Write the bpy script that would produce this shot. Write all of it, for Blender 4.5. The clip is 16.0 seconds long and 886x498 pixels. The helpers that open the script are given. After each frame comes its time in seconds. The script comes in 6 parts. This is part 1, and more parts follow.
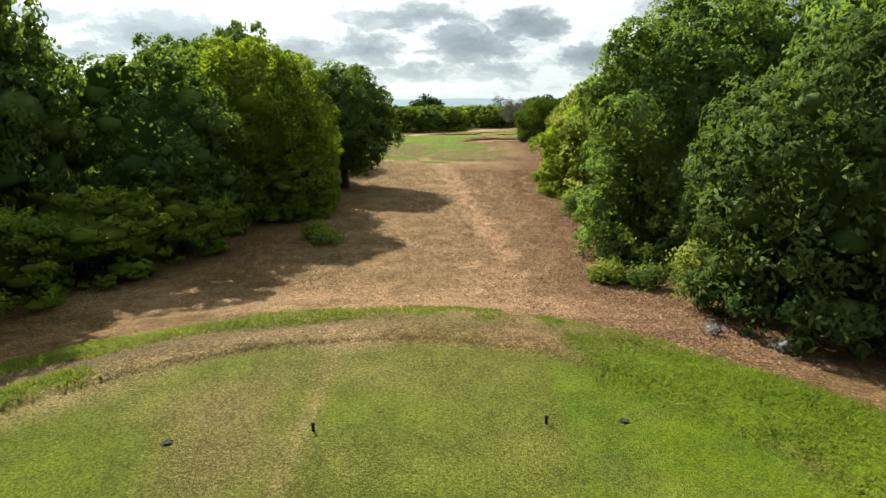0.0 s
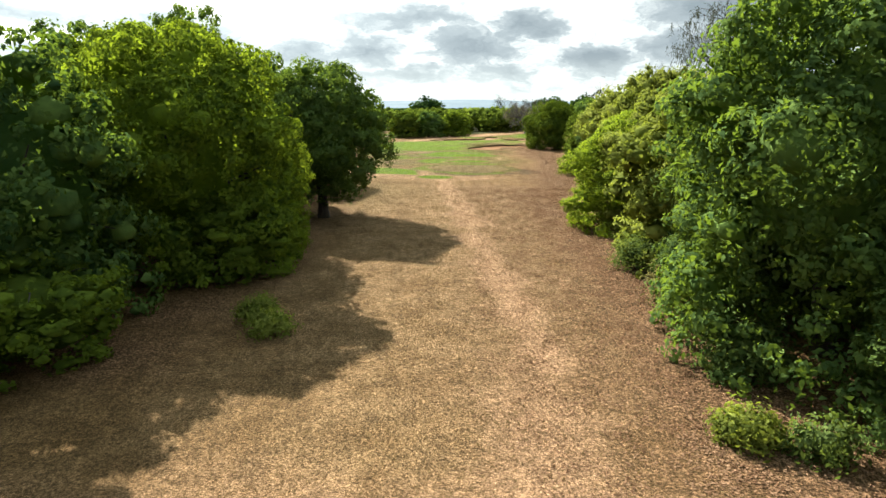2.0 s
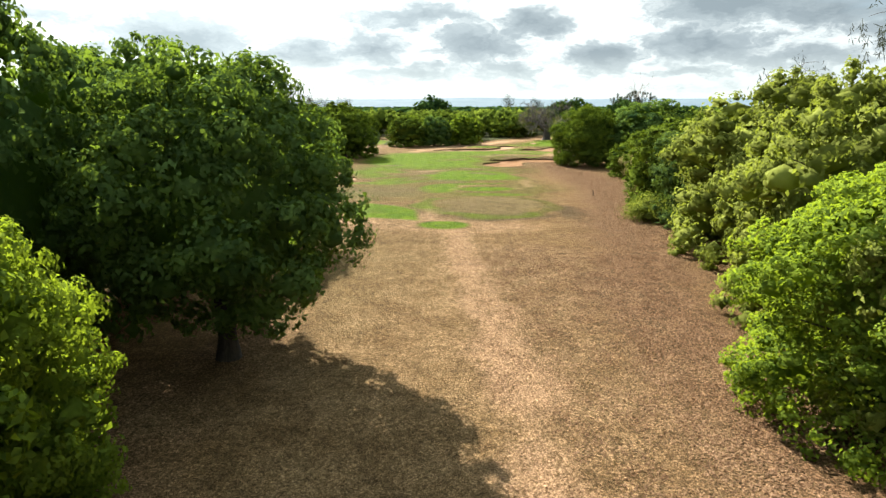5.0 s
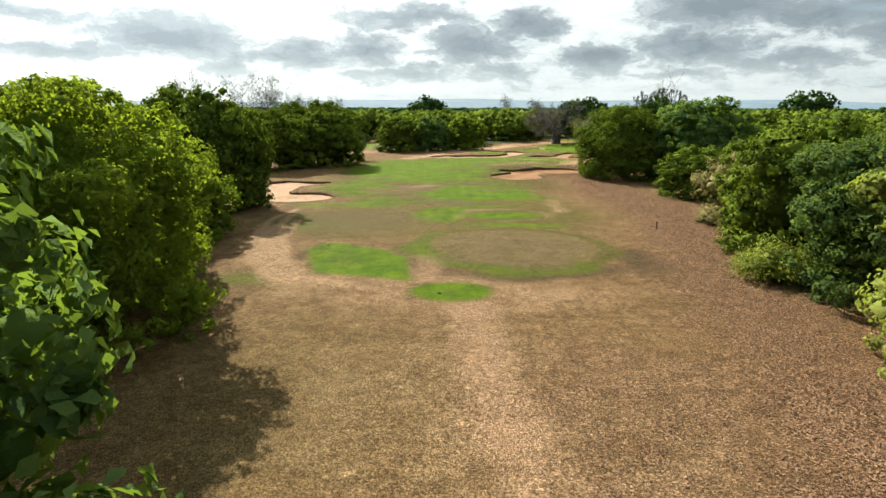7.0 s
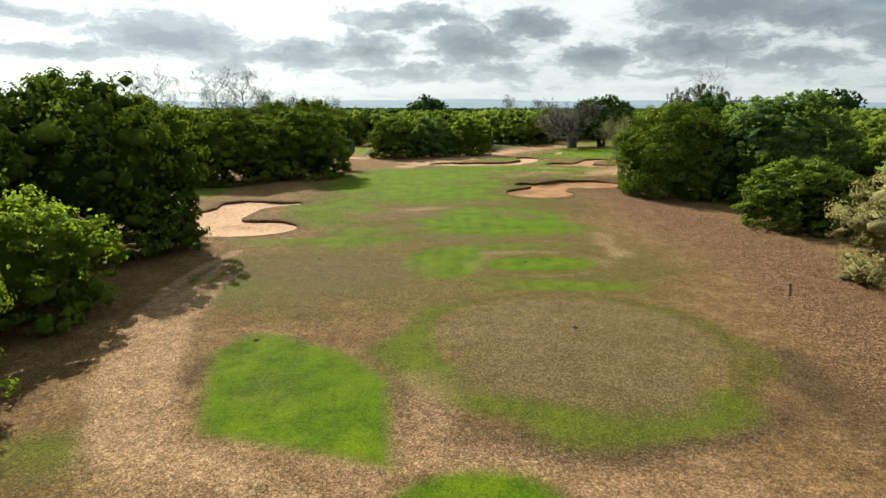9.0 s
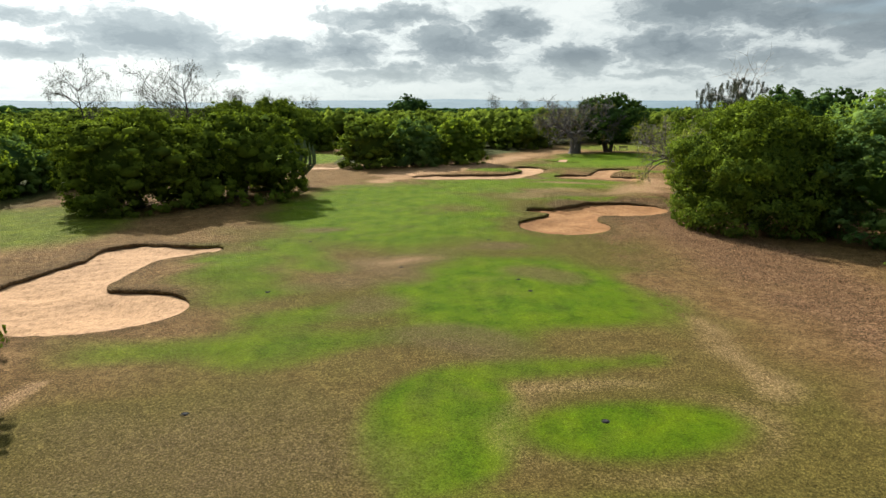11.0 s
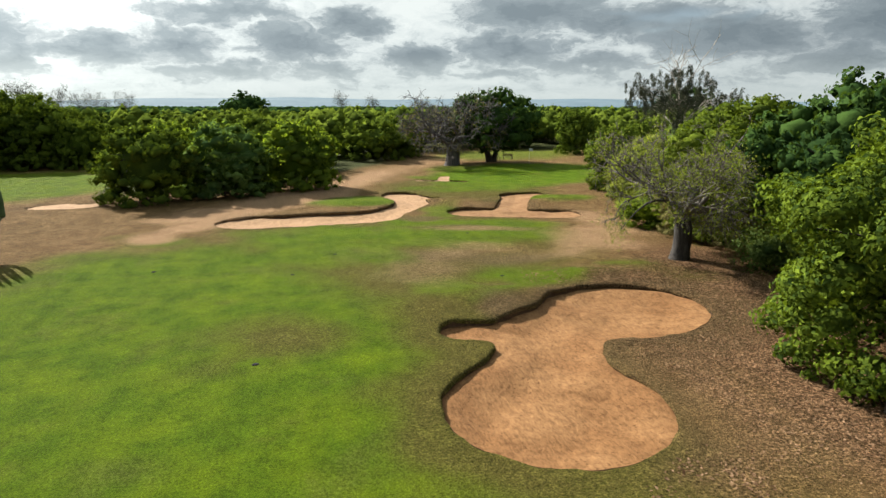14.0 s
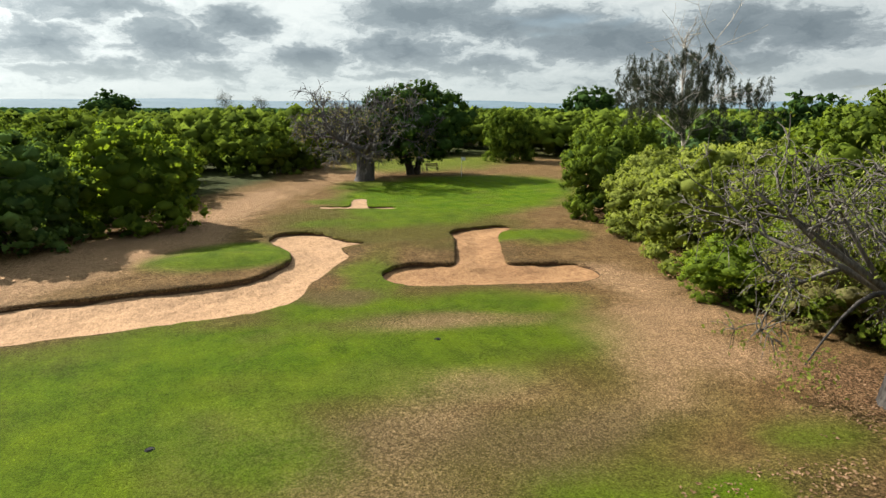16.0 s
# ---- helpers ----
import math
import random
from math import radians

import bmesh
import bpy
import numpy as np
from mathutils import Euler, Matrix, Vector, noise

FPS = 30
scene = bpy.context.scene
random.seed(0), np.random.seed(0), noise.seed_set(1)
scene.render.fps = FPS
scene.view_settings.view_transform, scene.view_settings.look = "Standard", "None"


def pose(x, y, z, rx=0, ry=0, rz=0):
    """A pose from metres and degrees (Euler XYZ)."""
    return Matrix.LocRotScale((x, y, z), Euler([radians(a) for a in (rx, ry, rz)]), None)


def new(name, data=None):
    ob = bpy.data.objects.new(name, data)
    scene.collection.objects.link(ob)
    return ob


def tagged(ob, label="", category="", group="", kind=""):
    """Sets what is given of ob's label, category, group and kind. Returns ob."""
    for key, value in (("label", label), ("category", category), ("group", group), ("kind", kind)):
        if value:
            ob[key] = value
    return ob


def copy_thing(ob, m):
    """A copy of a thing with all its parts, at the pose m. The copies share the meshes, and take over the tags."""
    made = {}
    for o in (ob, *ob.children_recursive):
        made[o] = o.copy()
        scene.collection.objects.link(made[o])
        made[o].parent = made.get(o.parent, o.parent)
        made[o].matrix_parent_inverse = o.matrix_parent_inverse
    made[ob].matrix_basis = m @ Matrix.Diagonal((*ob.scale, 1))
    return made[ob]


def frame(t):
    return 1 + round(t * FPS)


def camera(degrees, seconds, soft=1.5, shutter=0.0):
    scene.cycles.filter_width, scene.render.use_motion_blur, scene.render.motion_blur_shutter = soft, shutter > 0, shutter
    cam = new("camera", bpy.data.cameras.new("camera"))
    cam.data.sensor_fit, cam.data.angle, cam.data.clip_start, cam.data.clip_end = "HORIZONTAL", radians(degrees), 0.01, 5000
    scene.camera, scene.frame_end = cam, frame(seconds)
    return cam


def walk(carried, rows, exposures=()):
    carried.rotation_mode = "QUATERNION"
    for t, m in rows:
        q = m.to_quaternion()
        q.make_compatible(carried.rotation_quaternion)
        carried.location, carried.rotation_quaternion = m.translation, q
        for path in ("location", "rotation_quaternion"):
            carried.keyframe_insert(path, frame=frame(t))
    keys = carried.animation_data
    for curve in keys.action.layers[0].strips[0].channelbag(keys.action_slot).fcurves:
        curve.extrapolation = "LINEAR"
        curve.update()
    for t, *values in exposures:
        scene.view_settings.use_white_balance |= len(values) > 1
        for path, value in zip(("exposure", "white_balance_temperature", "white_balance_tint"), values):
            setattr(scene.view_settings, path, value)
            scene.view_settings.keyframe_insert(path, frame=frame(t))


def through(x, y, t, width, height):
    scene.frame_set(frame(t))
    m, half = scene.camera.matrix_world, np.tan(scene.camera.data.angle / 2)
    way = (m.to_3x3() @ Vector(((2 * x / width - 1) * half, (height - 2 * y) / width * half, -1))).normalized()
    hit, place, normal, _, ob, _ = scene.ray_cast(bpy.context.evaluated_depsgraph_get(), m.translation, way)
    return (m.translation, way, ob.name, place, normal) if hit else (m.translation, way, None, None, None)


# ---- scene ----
cam = camera(70.7, 16.0)
# seconds, place in metres, heading, pitch and lean in degrees
ROWS = [
    (0, 0.00, 0.00, 6.50, -0.00, -12.84, 0.12),
    (0.5, -0.07, 2.71, 6.63, -0.04, -12.85, 0.10),
    (1.0, -0.08, 5.40, 6.72, -0.02, -12.80, 0.10),
    (1.5, -0.14, 8.15, 6.81, 0.02, -12.73, 0.08),
    (2.0, -0.22, 11.07, 6.95, 0.04, -12.73, 0.03),
    (2.5, -0.15, 14.10, 7.12, 0.36, -12.75, -0.03),
    (3.0, -0.12, 17.41, 7.29, 0.62, -12.79, -0.12),
    (3.5, -0.26, 20.78, 7.48, 0.54, -12.81, -0.17),
    (4.0, -0.36, 24.40, 7.72, 0.61, -12.85, -0.16),
    (4.5, -0.50, 28.19, 7.95, 0.59, -12.88, -0.15),
    (5.0, -0.69, 32.02, 8.19, 0.57, -12.91, -0.11),
    (5.2, -0.78, 33.62, 8.26, 0.47, -12.90, -0.08),
    (7.3, -1.50, 51.46, 7.80, 0.02, -12.78, 0.13),
    (7.5, -1.53, 52.97, 7.77, 0.05, -12.75, 0.13),
    (8.0, -1.60, 56.72, 7.73, 0.05, -12.71, 0.10),
    (8.5, -1.70, 60.56, 7.70, 0.03, -12.72, 0.07),
    (9.0, -1.79, 64.54, 7.67, 0.04, -12.78, 0.06),
    (9.2, -1.84, 66.20, 7.67, -0.02, -12.80, 0.06),
    (11.3, -2.04, 83.96, 7.61, -2.39, -12.76, -0.02),
    (11.5, -2.01, 85.72, 7.61, -3.38, -12.76, -0.01),
    (12.0, -1.79, 90.21, 7.61, -6.00, -12.80, -0.03),
    (12.5, -1.49, 94.62, 7.59, -8.72, -12.82, -0.01),
    (13.0, -0.98, 99.14, 7.59, -11.31, -12.86, -0.00),
    (13.5, -0.41, 103.56, 7.65, -13.43, -12.88, -0.01),
    (14.0, 0.23, 108.12, 7.64, -15.22, -12.90, 0.05),
    (14.5, 0.90, 112.72, 7.62, -17.31, -12.88, 0.07),
    (15.0, 1.64, 117.36, 7.53, -19.82, -12.83, 0.03),
    (15.5, 2.68, 122.13, 7.37, -22.23, -12.78, -0.01),
    (16.0, 3.81, 126.81, 7.23, -24.73, -12.74, 0.06),
]
EXPOSURES = [(0.0, 0.98), (1.0, 1.07), (2.4, 1.26), (4.0, 1.20), (5.2, 1.27), (7.5, 0.87), (9.0, 0.79), (11.5, 0.69), (13.0, 0.66), (14.0, 0.69), (16.0, 0.73)]
walk(cam, [(t, pose(x, y, z, 90 + pitch, 0, yaw) @ pose(0, 0, 0, 0, 0, lean)) for t, x, y, z, yaw, pitch, lean in ROWS],
     EXPOSURES)

# ---------------------------------------------------------------- world and sun
SUN_UP, SUN_LEFT = 37.0, 30.0     # degrees above the horizon, and to the left of straight ahead (+y)
# grey cloud banks: heading to the right of +y, height, half width and half height in degrees
CLOUDS = ((-22.3, 5.5, 6.0, 1.6), (-30.3, 4.2, 5.7, 0.7), (-32.2, 6.7, 3.6, 0.7), (-14.8, 4.3, 3.1, 0.7), (-18.2, 3.6, 1.7, 1.3), (-11.4, 4.3, 3.6, 1.1),
          (-6.6, 4.8, 3.0, 1.4), (-2.9, 7.6, 6.2, 0.9), (2.4, 5.2, 4.3, 1.3), (7.1, 7.0, 2.9, 1.2), (-3.7, 2.8, 4.7, 0.8), (5.6, 3.2, 3.4, 0.9),
          (13.0, 4.0, 2.9, 1.5), (23.3, 7.8, 6.2, 1.6), (21.2, 4.9, 5.4, 1.1), (31.7, 7.0, 6.7, 1.5), (38.8, 5.5, 6.0, 1.8), (28.2, 3.6, 4.7, 0.9),
          (20.0, 2.9, 4.1, 0.5), (46.3, 3.6, 5.2, 1.0), (48.6, 6.2, 3.6, 1.8), (53.8, 5.9, 3.9, 1.6), (48.5, 3.5, 4.7, 0.6), (56.8, 1.7, 4.1, 0.5))


def link(nt, a, b):
    nt.links.new(a, b)


def node(nt, kind, **inputs):
    n = nt.nodes.new("ShaderNode" + kind)
    for k, v in inputs.items():
        key = k.replace("_", " ")
        sock = n.inputs[key] if key in n.inputs else n.inputs[int(k[1:])]
        if isinstance(v, bpy.types.NodeSocket):
            nt.links.new(v, sock)
        else:
            sock.default_value = v
    return n


def math_node(nt, op, a, b=0.5, c=None):
    n = nt.nodes.new("ShaderNodeMath")
    n.operation = op
    for i, v in enumerate((a, b) if c is None else (a, b, c)):
        if isinstance(v, bpy.types.NodeSocket):
            nt.links.new(v, n.inputs[i])
        else:
            n.inputs[i].default_value = v
    return n.outputs[0]


def ramp(nt, fac, stops, mode="EASE"):
    n = nt.nodes.new("ShaderNodeValToRGB")
    n.color_ramp.interpolation = mode
    while len(n.color_ramp.elements) < len(stops):
        n.color_ramp.elements.new(0.5)
    for e, (p, col) in zip(n.color_ramp.elements, stops):
        e.position, e.color = p, (*col, 1)
    nt.links.new(fac, n.inputs[0])
    return n.outputs[0]


def mix(nt, fac, a, b, mode="MIX"):
    n = nt.nodes.new("ShaderNodeMix")
    n.data_type, n.blend_type = "RGBA", mode
    for sock, v in ((n.inputs[0], fac), (n.inputs[6], a), (n.inputs[7], b)):
        if isinstance(v, bpy.types.NodeSocket):
            nt.links.new(v, sock)
        else:
            sock.default_value = v if sock == n.inputs[0] else (*v, 1)
    return n.outputs[2]


def build_world():
    w = bpy.data.worlds.new("sky")
    scene.world = w
    w.use_nodes = True
    nt = w.node_tree
    nt.nodes.clear()
    sky = nt.nodes.new("ShaderNodeTexSky")
    sky.sky_type, sky.sun_disc = "NISHITA", False
    sky.sun_elevation, sky.sun_rotation = radians(SUN_UP), radians(-SUN_LEFT)
    tc = nt.nodes.new("ShaderNodeTexCoord").outputs["Generated"]
    sep = node(nt, "SeparateXYZ", Vector=tc)
    up = math_node(nt, "MAXIMUM", sep.outputs["Z"], 0.0)
    den = math_node(nt, "ADD", up, 0.13)
    px = math_node(nt, "DIVIDE", sep.outputs["X"], den)
    py = math_node(nt, "DIVIDE", sep.outputs["Y"], den)
    flat = node(nt, "CombineXYZ", X=px, Y=py, Z=0.0).outputs[0]
    # heading and height over the horizon in degrees, ruffled so that the banks have ragged edges
    head = math_node(nt, "MULTIPLY", math_node(nt, "ARCTAN2", sep.outputs["X"], sep.outputs["Y"]), 57.296)
    lift = math_node(nt, "MULTIPLY", math_node(nt, "ARCSINE", up), 57.296)
    place = node(nt, "CombineXYZ", X=head, Y=lift, Z=0.0).outputs[0]

    def vec(op, a, b, c=None):
        n = nt.nodes.new("ShaderNodeVectorMath")
        n.operation = op
        for i, v in enumerate((a, b) if c is None else (a, b, c)):
            if isinstance(v, bpy.types.NodeSocket):
                link(nt, v, n.inputs[i])
            else:
                n.inputs[i].default_value = v
        return n

    ruffle = node(nt, "TexNoise", Vector=vec("MULTIPLY", place, (0.26, 0.58, 0.0)).outputs[0], Scale=1.0, Detail=5.0, Roughness=0.60).outputs["Color"]
    place = vec("MULTIPLY_ADD", ruffle, (7.0, 3.4, 0.0), vec("SUBTRACT", place, (3.5, 1.7, 0.0)).outputs[0]).outputs[0]
    bank = None
    for az, el, wide, tall in CLOUDS:
        d = vec("MULTIPLY", vec("SUBTRACT", place, (az, el, 0.0)).outputs[0], (0.62 / wide, 0.60 / tall, 0.0))
        far_off = vec("LENGTH", d.outputs[0], (0.0, 0.0, 0.0)).outputs["Value"]
        one = math_node(nt, "MULTIPLY", math_node(nt, "SUBTRACT", 1.0, far_off), min(1.05, 0.60 + 0.26 * tall))
        bank = one if bank is None else math_node(nt, "MAXIMUM", bank, one)
    bank = math_node(nt, "MAXIMUM", bank, 0.0)
    broad = node(nt, "TexNoise", Vector=flat, Scale=0.9, Detail=5.0, Roughness=0.55).outputs["Fac"]
    puffs = node(nt, "TexNoise", Vector=vec("MULTIPLY", place, (0.17, 0.42, 0.0)).outputs[0], Scale=1.0, Detail=7.0, Roughness=0.6).outputs["Fac"]
    # over the banks' height and outside their stretch the deck goes on by itself
    own = math_node(nt, "MULTIPLY", math_node(nt, "SUBTRACT", broad, 0.43), 2.6)
    own = math_node(nt, "MAXIMUM", own, 0.0)
    high = ramp(nt, math_node(nt, "DIVIDE", lift, 90.0), [(0.075, (0.35, 0.35, 0.35)), (0.13, (1, 1, 1))])
    thick = math_node(nt, "MAXIMUM", bank, math_node(nt, "MULTIPLY", own, high))
    thick = math_node(nt, "ADD", thick, math_node(nt, "MULTIPLY", math_node(nt, "SUBTRACT", puffs, 0.5), 0.75))
    thick = math_node(nt, "ADD", thick, math_node(nt, "MULTIPLY", math_node(nt, "SUBTRACT", broad, 0.5), 0.5))
    # small billows and torn rims
    billows = node(nt, "TexNoise", Vector=vec("MULTIPLY", place, (0.62, 1.25, 0.0)).outputs[0], Scale=1.0, Detail=7.0, Roughness=0.66, Distortion=0.6).outputs["Fac"]
    thick = math_node(nt, "ADD", thick, math_node(nt, "MULTIPLY", math_node(nt, "SUBTRACT", billows, 0.54), 0.85))
    cloud = ramp(nt, math_node(nt, "ADD", math_node(nt, "MULTIPLY", thick, 0.7), 0.25),
                 [(0.16, (1.46, 1.50, 1.47)), (0.30, (1.28, 1.34, 1.33)), (0.385, (1.10, 1.17, 1.18)), (0.45, (0.82, 0.89, 0.92)), (0.56, (0.60, 0.68, 0.725)), (0.86, (0.42, 0.495, 0.545))], "LINEAR")
    cover = ramp(nt, node(nt, "TexNoise", Vector=flat, Scale=0.5, Detail=4.0, Roughness=0.55).outputs["Fac"], [(0.28, (0, 0, 0)), (0.38, (1, 1, 1))])
    # thin bright veil low over the horizon
    low = ramp(nt, up, [(0.0, (1, 1, 1)), (0.035, (0.55, 0.55, 0.55)), (0.085, (0, 0, 0))])
    cloud = mix(nt, math_node(nt, "MULTIPLY", low, 0.75), cloud, (1.12, 1.20, 1.17))
    # thinner and brighter towards the sun
    sun_dir = (-math.sin(radians(SUN_LEFT)) * math.cos(radians(SUN_UP)), math.cos(radians(SUN_LEFT)) * math.cos(radians(SUN_UP)), math.sin(radians(SUN_UP)))
    dot = vec("DOT_PRODUCT", tc, sun_dir)
    half = math_node(nt, "ADD", math_node(nt, "MULTIPLY", dot.outputs["Value"], 0.5), 0.5)
    near = ramp(nt, half, [(0.0, (0.44, 0.46, 0.48)), (0.35, (0.48, 0.50, 0.52)), (0.60, (0.54, 0.57, 0.58)), (0.84, (0.70, 0.73, 0.73)), (1.0, (1.45, 1.45, 1.4))])
    cloud = mix(nt, 1.0, cloud, near, "MULTIPLY")
    top = ramp(nt, up, [(0.16, (1, 1, 1)), (0.75, (1.10, 1.17, 1.26))])
    cloud = mix(nt, 1.0, cloud, top, "MULTIPLY")
    bg_sky = node(nt, "Background", Color=sky.outputs[0], Strength=0.06)
    bg_cloud = node(nt, "Background", Color=cloud, Strength=0.54)
    both = nt.nodes.new("ShaderNodeMixShader")
    link(nt, cover, both.inputs[0])
    link(nt, bg_sky.outputs[0], both.inputs[1])
    link(nt, bg_cloud.outputs[0], both.inputs[2])
    out = nt.nodes.new("ShaderNodeOutputWorld")
    link(nt, both.outputs[0], out.inputs[0])


build_world()
sun_data = bpy.data.lights.new("sun", "SUN")
sun_data.energy, sun_data.angle, sun_data.color = 7.5, radians(0.6), (1.0, 0.95, 0.86)
sun = new("sun", sun_data)
sun.matrix_world = pose(0, 0, 60, 90 - SUN_UP, 0, 180 + SUN_LEFT)

# ---------------------------------------------------------------- materials


def material(name):
    m = bpy.data.materials.new(name)
    m.use_nodes = True
    nt = m.node_tree
    return m, nt, nt.nodes["Principled BSDF"], nt.nodes["Material Output"]


def attribute(nt, name):
    n = nt.nodes.new("ShaderNodeAttribute")
    n.attribute_name = name
    return n.outputs["Fac"]


def coords(nt):
    return nt.nodes.new("ShaderNodeTexCoord").outputs["Object"]


def noise_tex(nt, co, scale, detail=4.0, rough=0.55, dist=0.0):
    return node(nt, "TexNoise", Vector=co, Scale=scale, Detail=detail, Roughness=rough, Distortion=dist).outputs["Fac"]


def bump(nt, height, strength, distance, bsdf):
    b = node(nt, "Bump", Height=height, Strength=strength, Distance=distance)
    link(nt, b.outputs[0], bsdf.inputs["Normal"])


def ground_material():
    m, nt, bsdf, out = material("golf turf")
    co = coords(nt)
    fine = noise_tex(nt, co, 56.0, 2.0, 0.7)
    mid = noise_tex(nt, co, 14.0, 4.0, 0.7)
    wide = noise_tex(nt, co, 0.55, 5.0, 0.6)
    broad = noise_tex(nt, co, 0.16, 3.0, 0.5)

    def eaten(name, amount=0.55, fineness=0.45):
        # a cover's mask, its edge broken up by clumps
        a = attribute(nt, name)
        k = math_node(nt, "ADD", math_node(nt, "MULTIPLY", math_node(nt, "SUBTRACT", mid, 0.5), amount),
                      math_node(nt, "MULTIPLY", math_node(nt, "SUBTRACT", wide, 0.5), amount))
        k = math_node(nt, "ADD", k, math_node(nt, "MULTIPLY", math_node(nt, "SUBTRACT", fine, 0.5), fineness))
        edge = math_node(nt, "MULTIPLY", math_node(nt, "MULTIPLY", a, math_node(nt, "SUBTRACT", 1.0, a)), 4.0)
        s = math_node(nt, "ADD", a, math_node(nt, "MULTIPLY", k, edge))
        return math_node(nt, "MINIMUM", math_node(nt, "MAXIMUM", s, 0.0), 1.0)

    dry = mix(nt, ramp(nt, wide, [(0.35, (0, 0, 0)), (0.65, (1, 1, 1))]), (0.140, 0.078, 0.034), (0.205, 0.122, 0.057))
    dry = mix(nt, math_node(nt, "MULTIPLY", broad, 0.5), dry, (0.118, 0.078, 0.030))
    straw = mix(nt, ramp(nt, mid, [(0.4, (0, 0, 0)), (0.6, (1, 1, 1))]), (0.235, 0.150, 0.074), (0.340, 0.228, 0.122))
    green = mix(nt, ramp(nt, wide, [(0.35, (0, 0, 0)), (0.68, (1, 1, 1))]), (0.066, 0.128, 0.002), (0.106, 0.166, 0.003))
    olive = mix(nt, ramp(nt, mid, [(0.4, (0, 0, 0)), (0.6, (1, 1, 1))]), (0.060, 0.060, 0.008), (0.100, 0.083, 0.019))
    dirt = mix(nt, ramp(nt, mid, [(0.35, (0, 0, 0)), (0.65, (1, 1, 1))]), (0.290, 0.172, 0.094), (0.375, 0.236, 0.138))
    litter = mix(nt, ramp(nt, noise_tex(nt, co, 13.0, 2.0, 0.6), [(0.40, (0, 0, 0)), (0.62, (1, 1, 1))]), (0.066, 0.034, 0.018), (0.215, 0.122, 0.068))
    # dark soil; the tee's painted ledge shadows borrow this colour too
    soil = mix(nt, ramp(nt, mid, [(0.35, (0, 0, 0)), (0.65, (1, 1, 1))]), (0.050, 0.031, 0.015), (0.092, 0.058, 0.028))
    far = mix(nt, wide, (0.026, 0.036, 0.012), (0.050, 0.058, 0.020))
    col = mix(nt, eaten("litter", 1.3, 0.9), dry, litter)
    col = mix(nt, eaten("soil", 1.0, 0.8), col, soil)
    col = mix(nt, eaten("olive", 0.7, 0.5), col, olive)
    lawn = eaten("green", 0.42, 0.26)
    col = mix(nt, lawn, col, green)
    # tired, straw-grey turf: where it is worn, and in blotches over the lawns
    worn = mix(nt, ramp(nt, mid, [(0.36, (0, 0, 0)), (0.64, (1, 1, 1))]), (0.086, 0.056, 0.026), (0.150, 0.104, 0.056))
    blotch = ramp(nt, noise_tex(nt, co, 0.36, 6.0, 0.62, 0.5), [(0.50, (0, 0, 0)), (0.68, (1, 1, 1))])
    col = mix(nt, math_node(nt, "MULTIPLY", math_node(nt, "MULTIPLY", lawn, blotch), 0.28), col, mix(nt, 0.5, worn, olive))
    shade_of_green = ramp(nt, noise_tex(nt, co, 0.9, 5.0, 0.65), [(0.36, (0.78, 0.82, 0.76)), (0.5, (1, 1, 1)), (0.64, (1.16, 1.12, 1.1))])
    col = mix(nt, math_node(nt, "MULTIPLY", lawn, 0.9), col, mix(nt, 1.0, col, shade_of_green, "MULTIPLY"))
    col = mix(nt, eaten("worn", 0.9, 0.6), col, worn)
    col = mix(nt, eaten("straw", 1.2, 1.0), col, straw)
    col = mix(nt, eaten("dirt", 1.0, 0.5), col, dirt)
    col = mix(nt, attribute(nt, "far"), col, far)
    calm = math_node(nt, "MINIMUM", math_node(nt, "ADD", lawn, math_node(nt, "MULTIPLY", math_node(nt, "ADD", math_node(nt, "ADD", attribute(nt, "olive"), attribute(nt, "worn")), attribute(nt, "dirt")), 0.55)), 1.0)
    clod = noise_tex(nt, co, 6.5, 6.0, 0.78)
    grain = ramp(nt, math_node(nt, "ADD", math_node(nt, "MULTIPLY", fine, 0.35), math_node(nt, "ADD", math_node(nt, "MULTIPLY", mid, 0.3), math_node(nt, "MULTIPLY", clod, 0.35))),
                 [(0.42, (0.34, 0.32, 0.31)), (0.5, (1, 1, 1)), (0.58, (1.85, 1.85, 1.85))], "LINEAR")
    col = mix(nt, math_node(nt, "SUBTRACT", 0.95, math_node(nt, "MULTIPLY", calm, 0.58)), col, grain, "MULTIPLY")
    crumbs = noise_tex(nt, co, 21.0, 3.0, 0.72)
    col = mix(nt, math_node(nt, "SUBTRACT", 0.95, math_node(nt, "MULTIPLY", lawn, 0.40)), col, ramp(nt, crumbs, [(0.36, (0.54, 0.52, 0.50)), (0.5, (1.08, 1.08, 1.08)), (0.64, (1.9, 1.88, 1.82))], "LINEAR"), "MULTIPLY")
    # faint lanes left by the mower
    lane = node(nt, "TexWave", Vector=coords(nt), Scale=0.30, Distortion=0.0, Detail=0.0)
    lane.wave_profile = "SIN"
    stripes = ramp(nt, lane.outputs["Fac"], [(0.2, (0.965, 0.97, 0.965)), (0.8, (1.035, 1.03, 1.025))])
    col = mix(nt, lawn, col, mix(nt, 1.0, col, stripes, "MULTIPLY"))
    col = mix(nt, math_node(nt, "SUBTRACT", 0.8, math_node(nt, "MULTIPLY", calm, 0.55)), col, ramp(nt, noise_tex(nt, co, 1.6, 7.0, 0.8), [(0.34, (0.52, 0.51, 0.50)), (0.5, (1.0, 1.0, 1.0)), (0.66, (1.5, 1.5, 1.5))], "LINEAR"), "MULTIPLY")
    link(nt, col, bsdf.inputs["Base Color"])
    bsdf.inputs["Roughness"].default_value = 0.9
    bsdf.inputs["Specular IOR Level"].default_value = 0.04
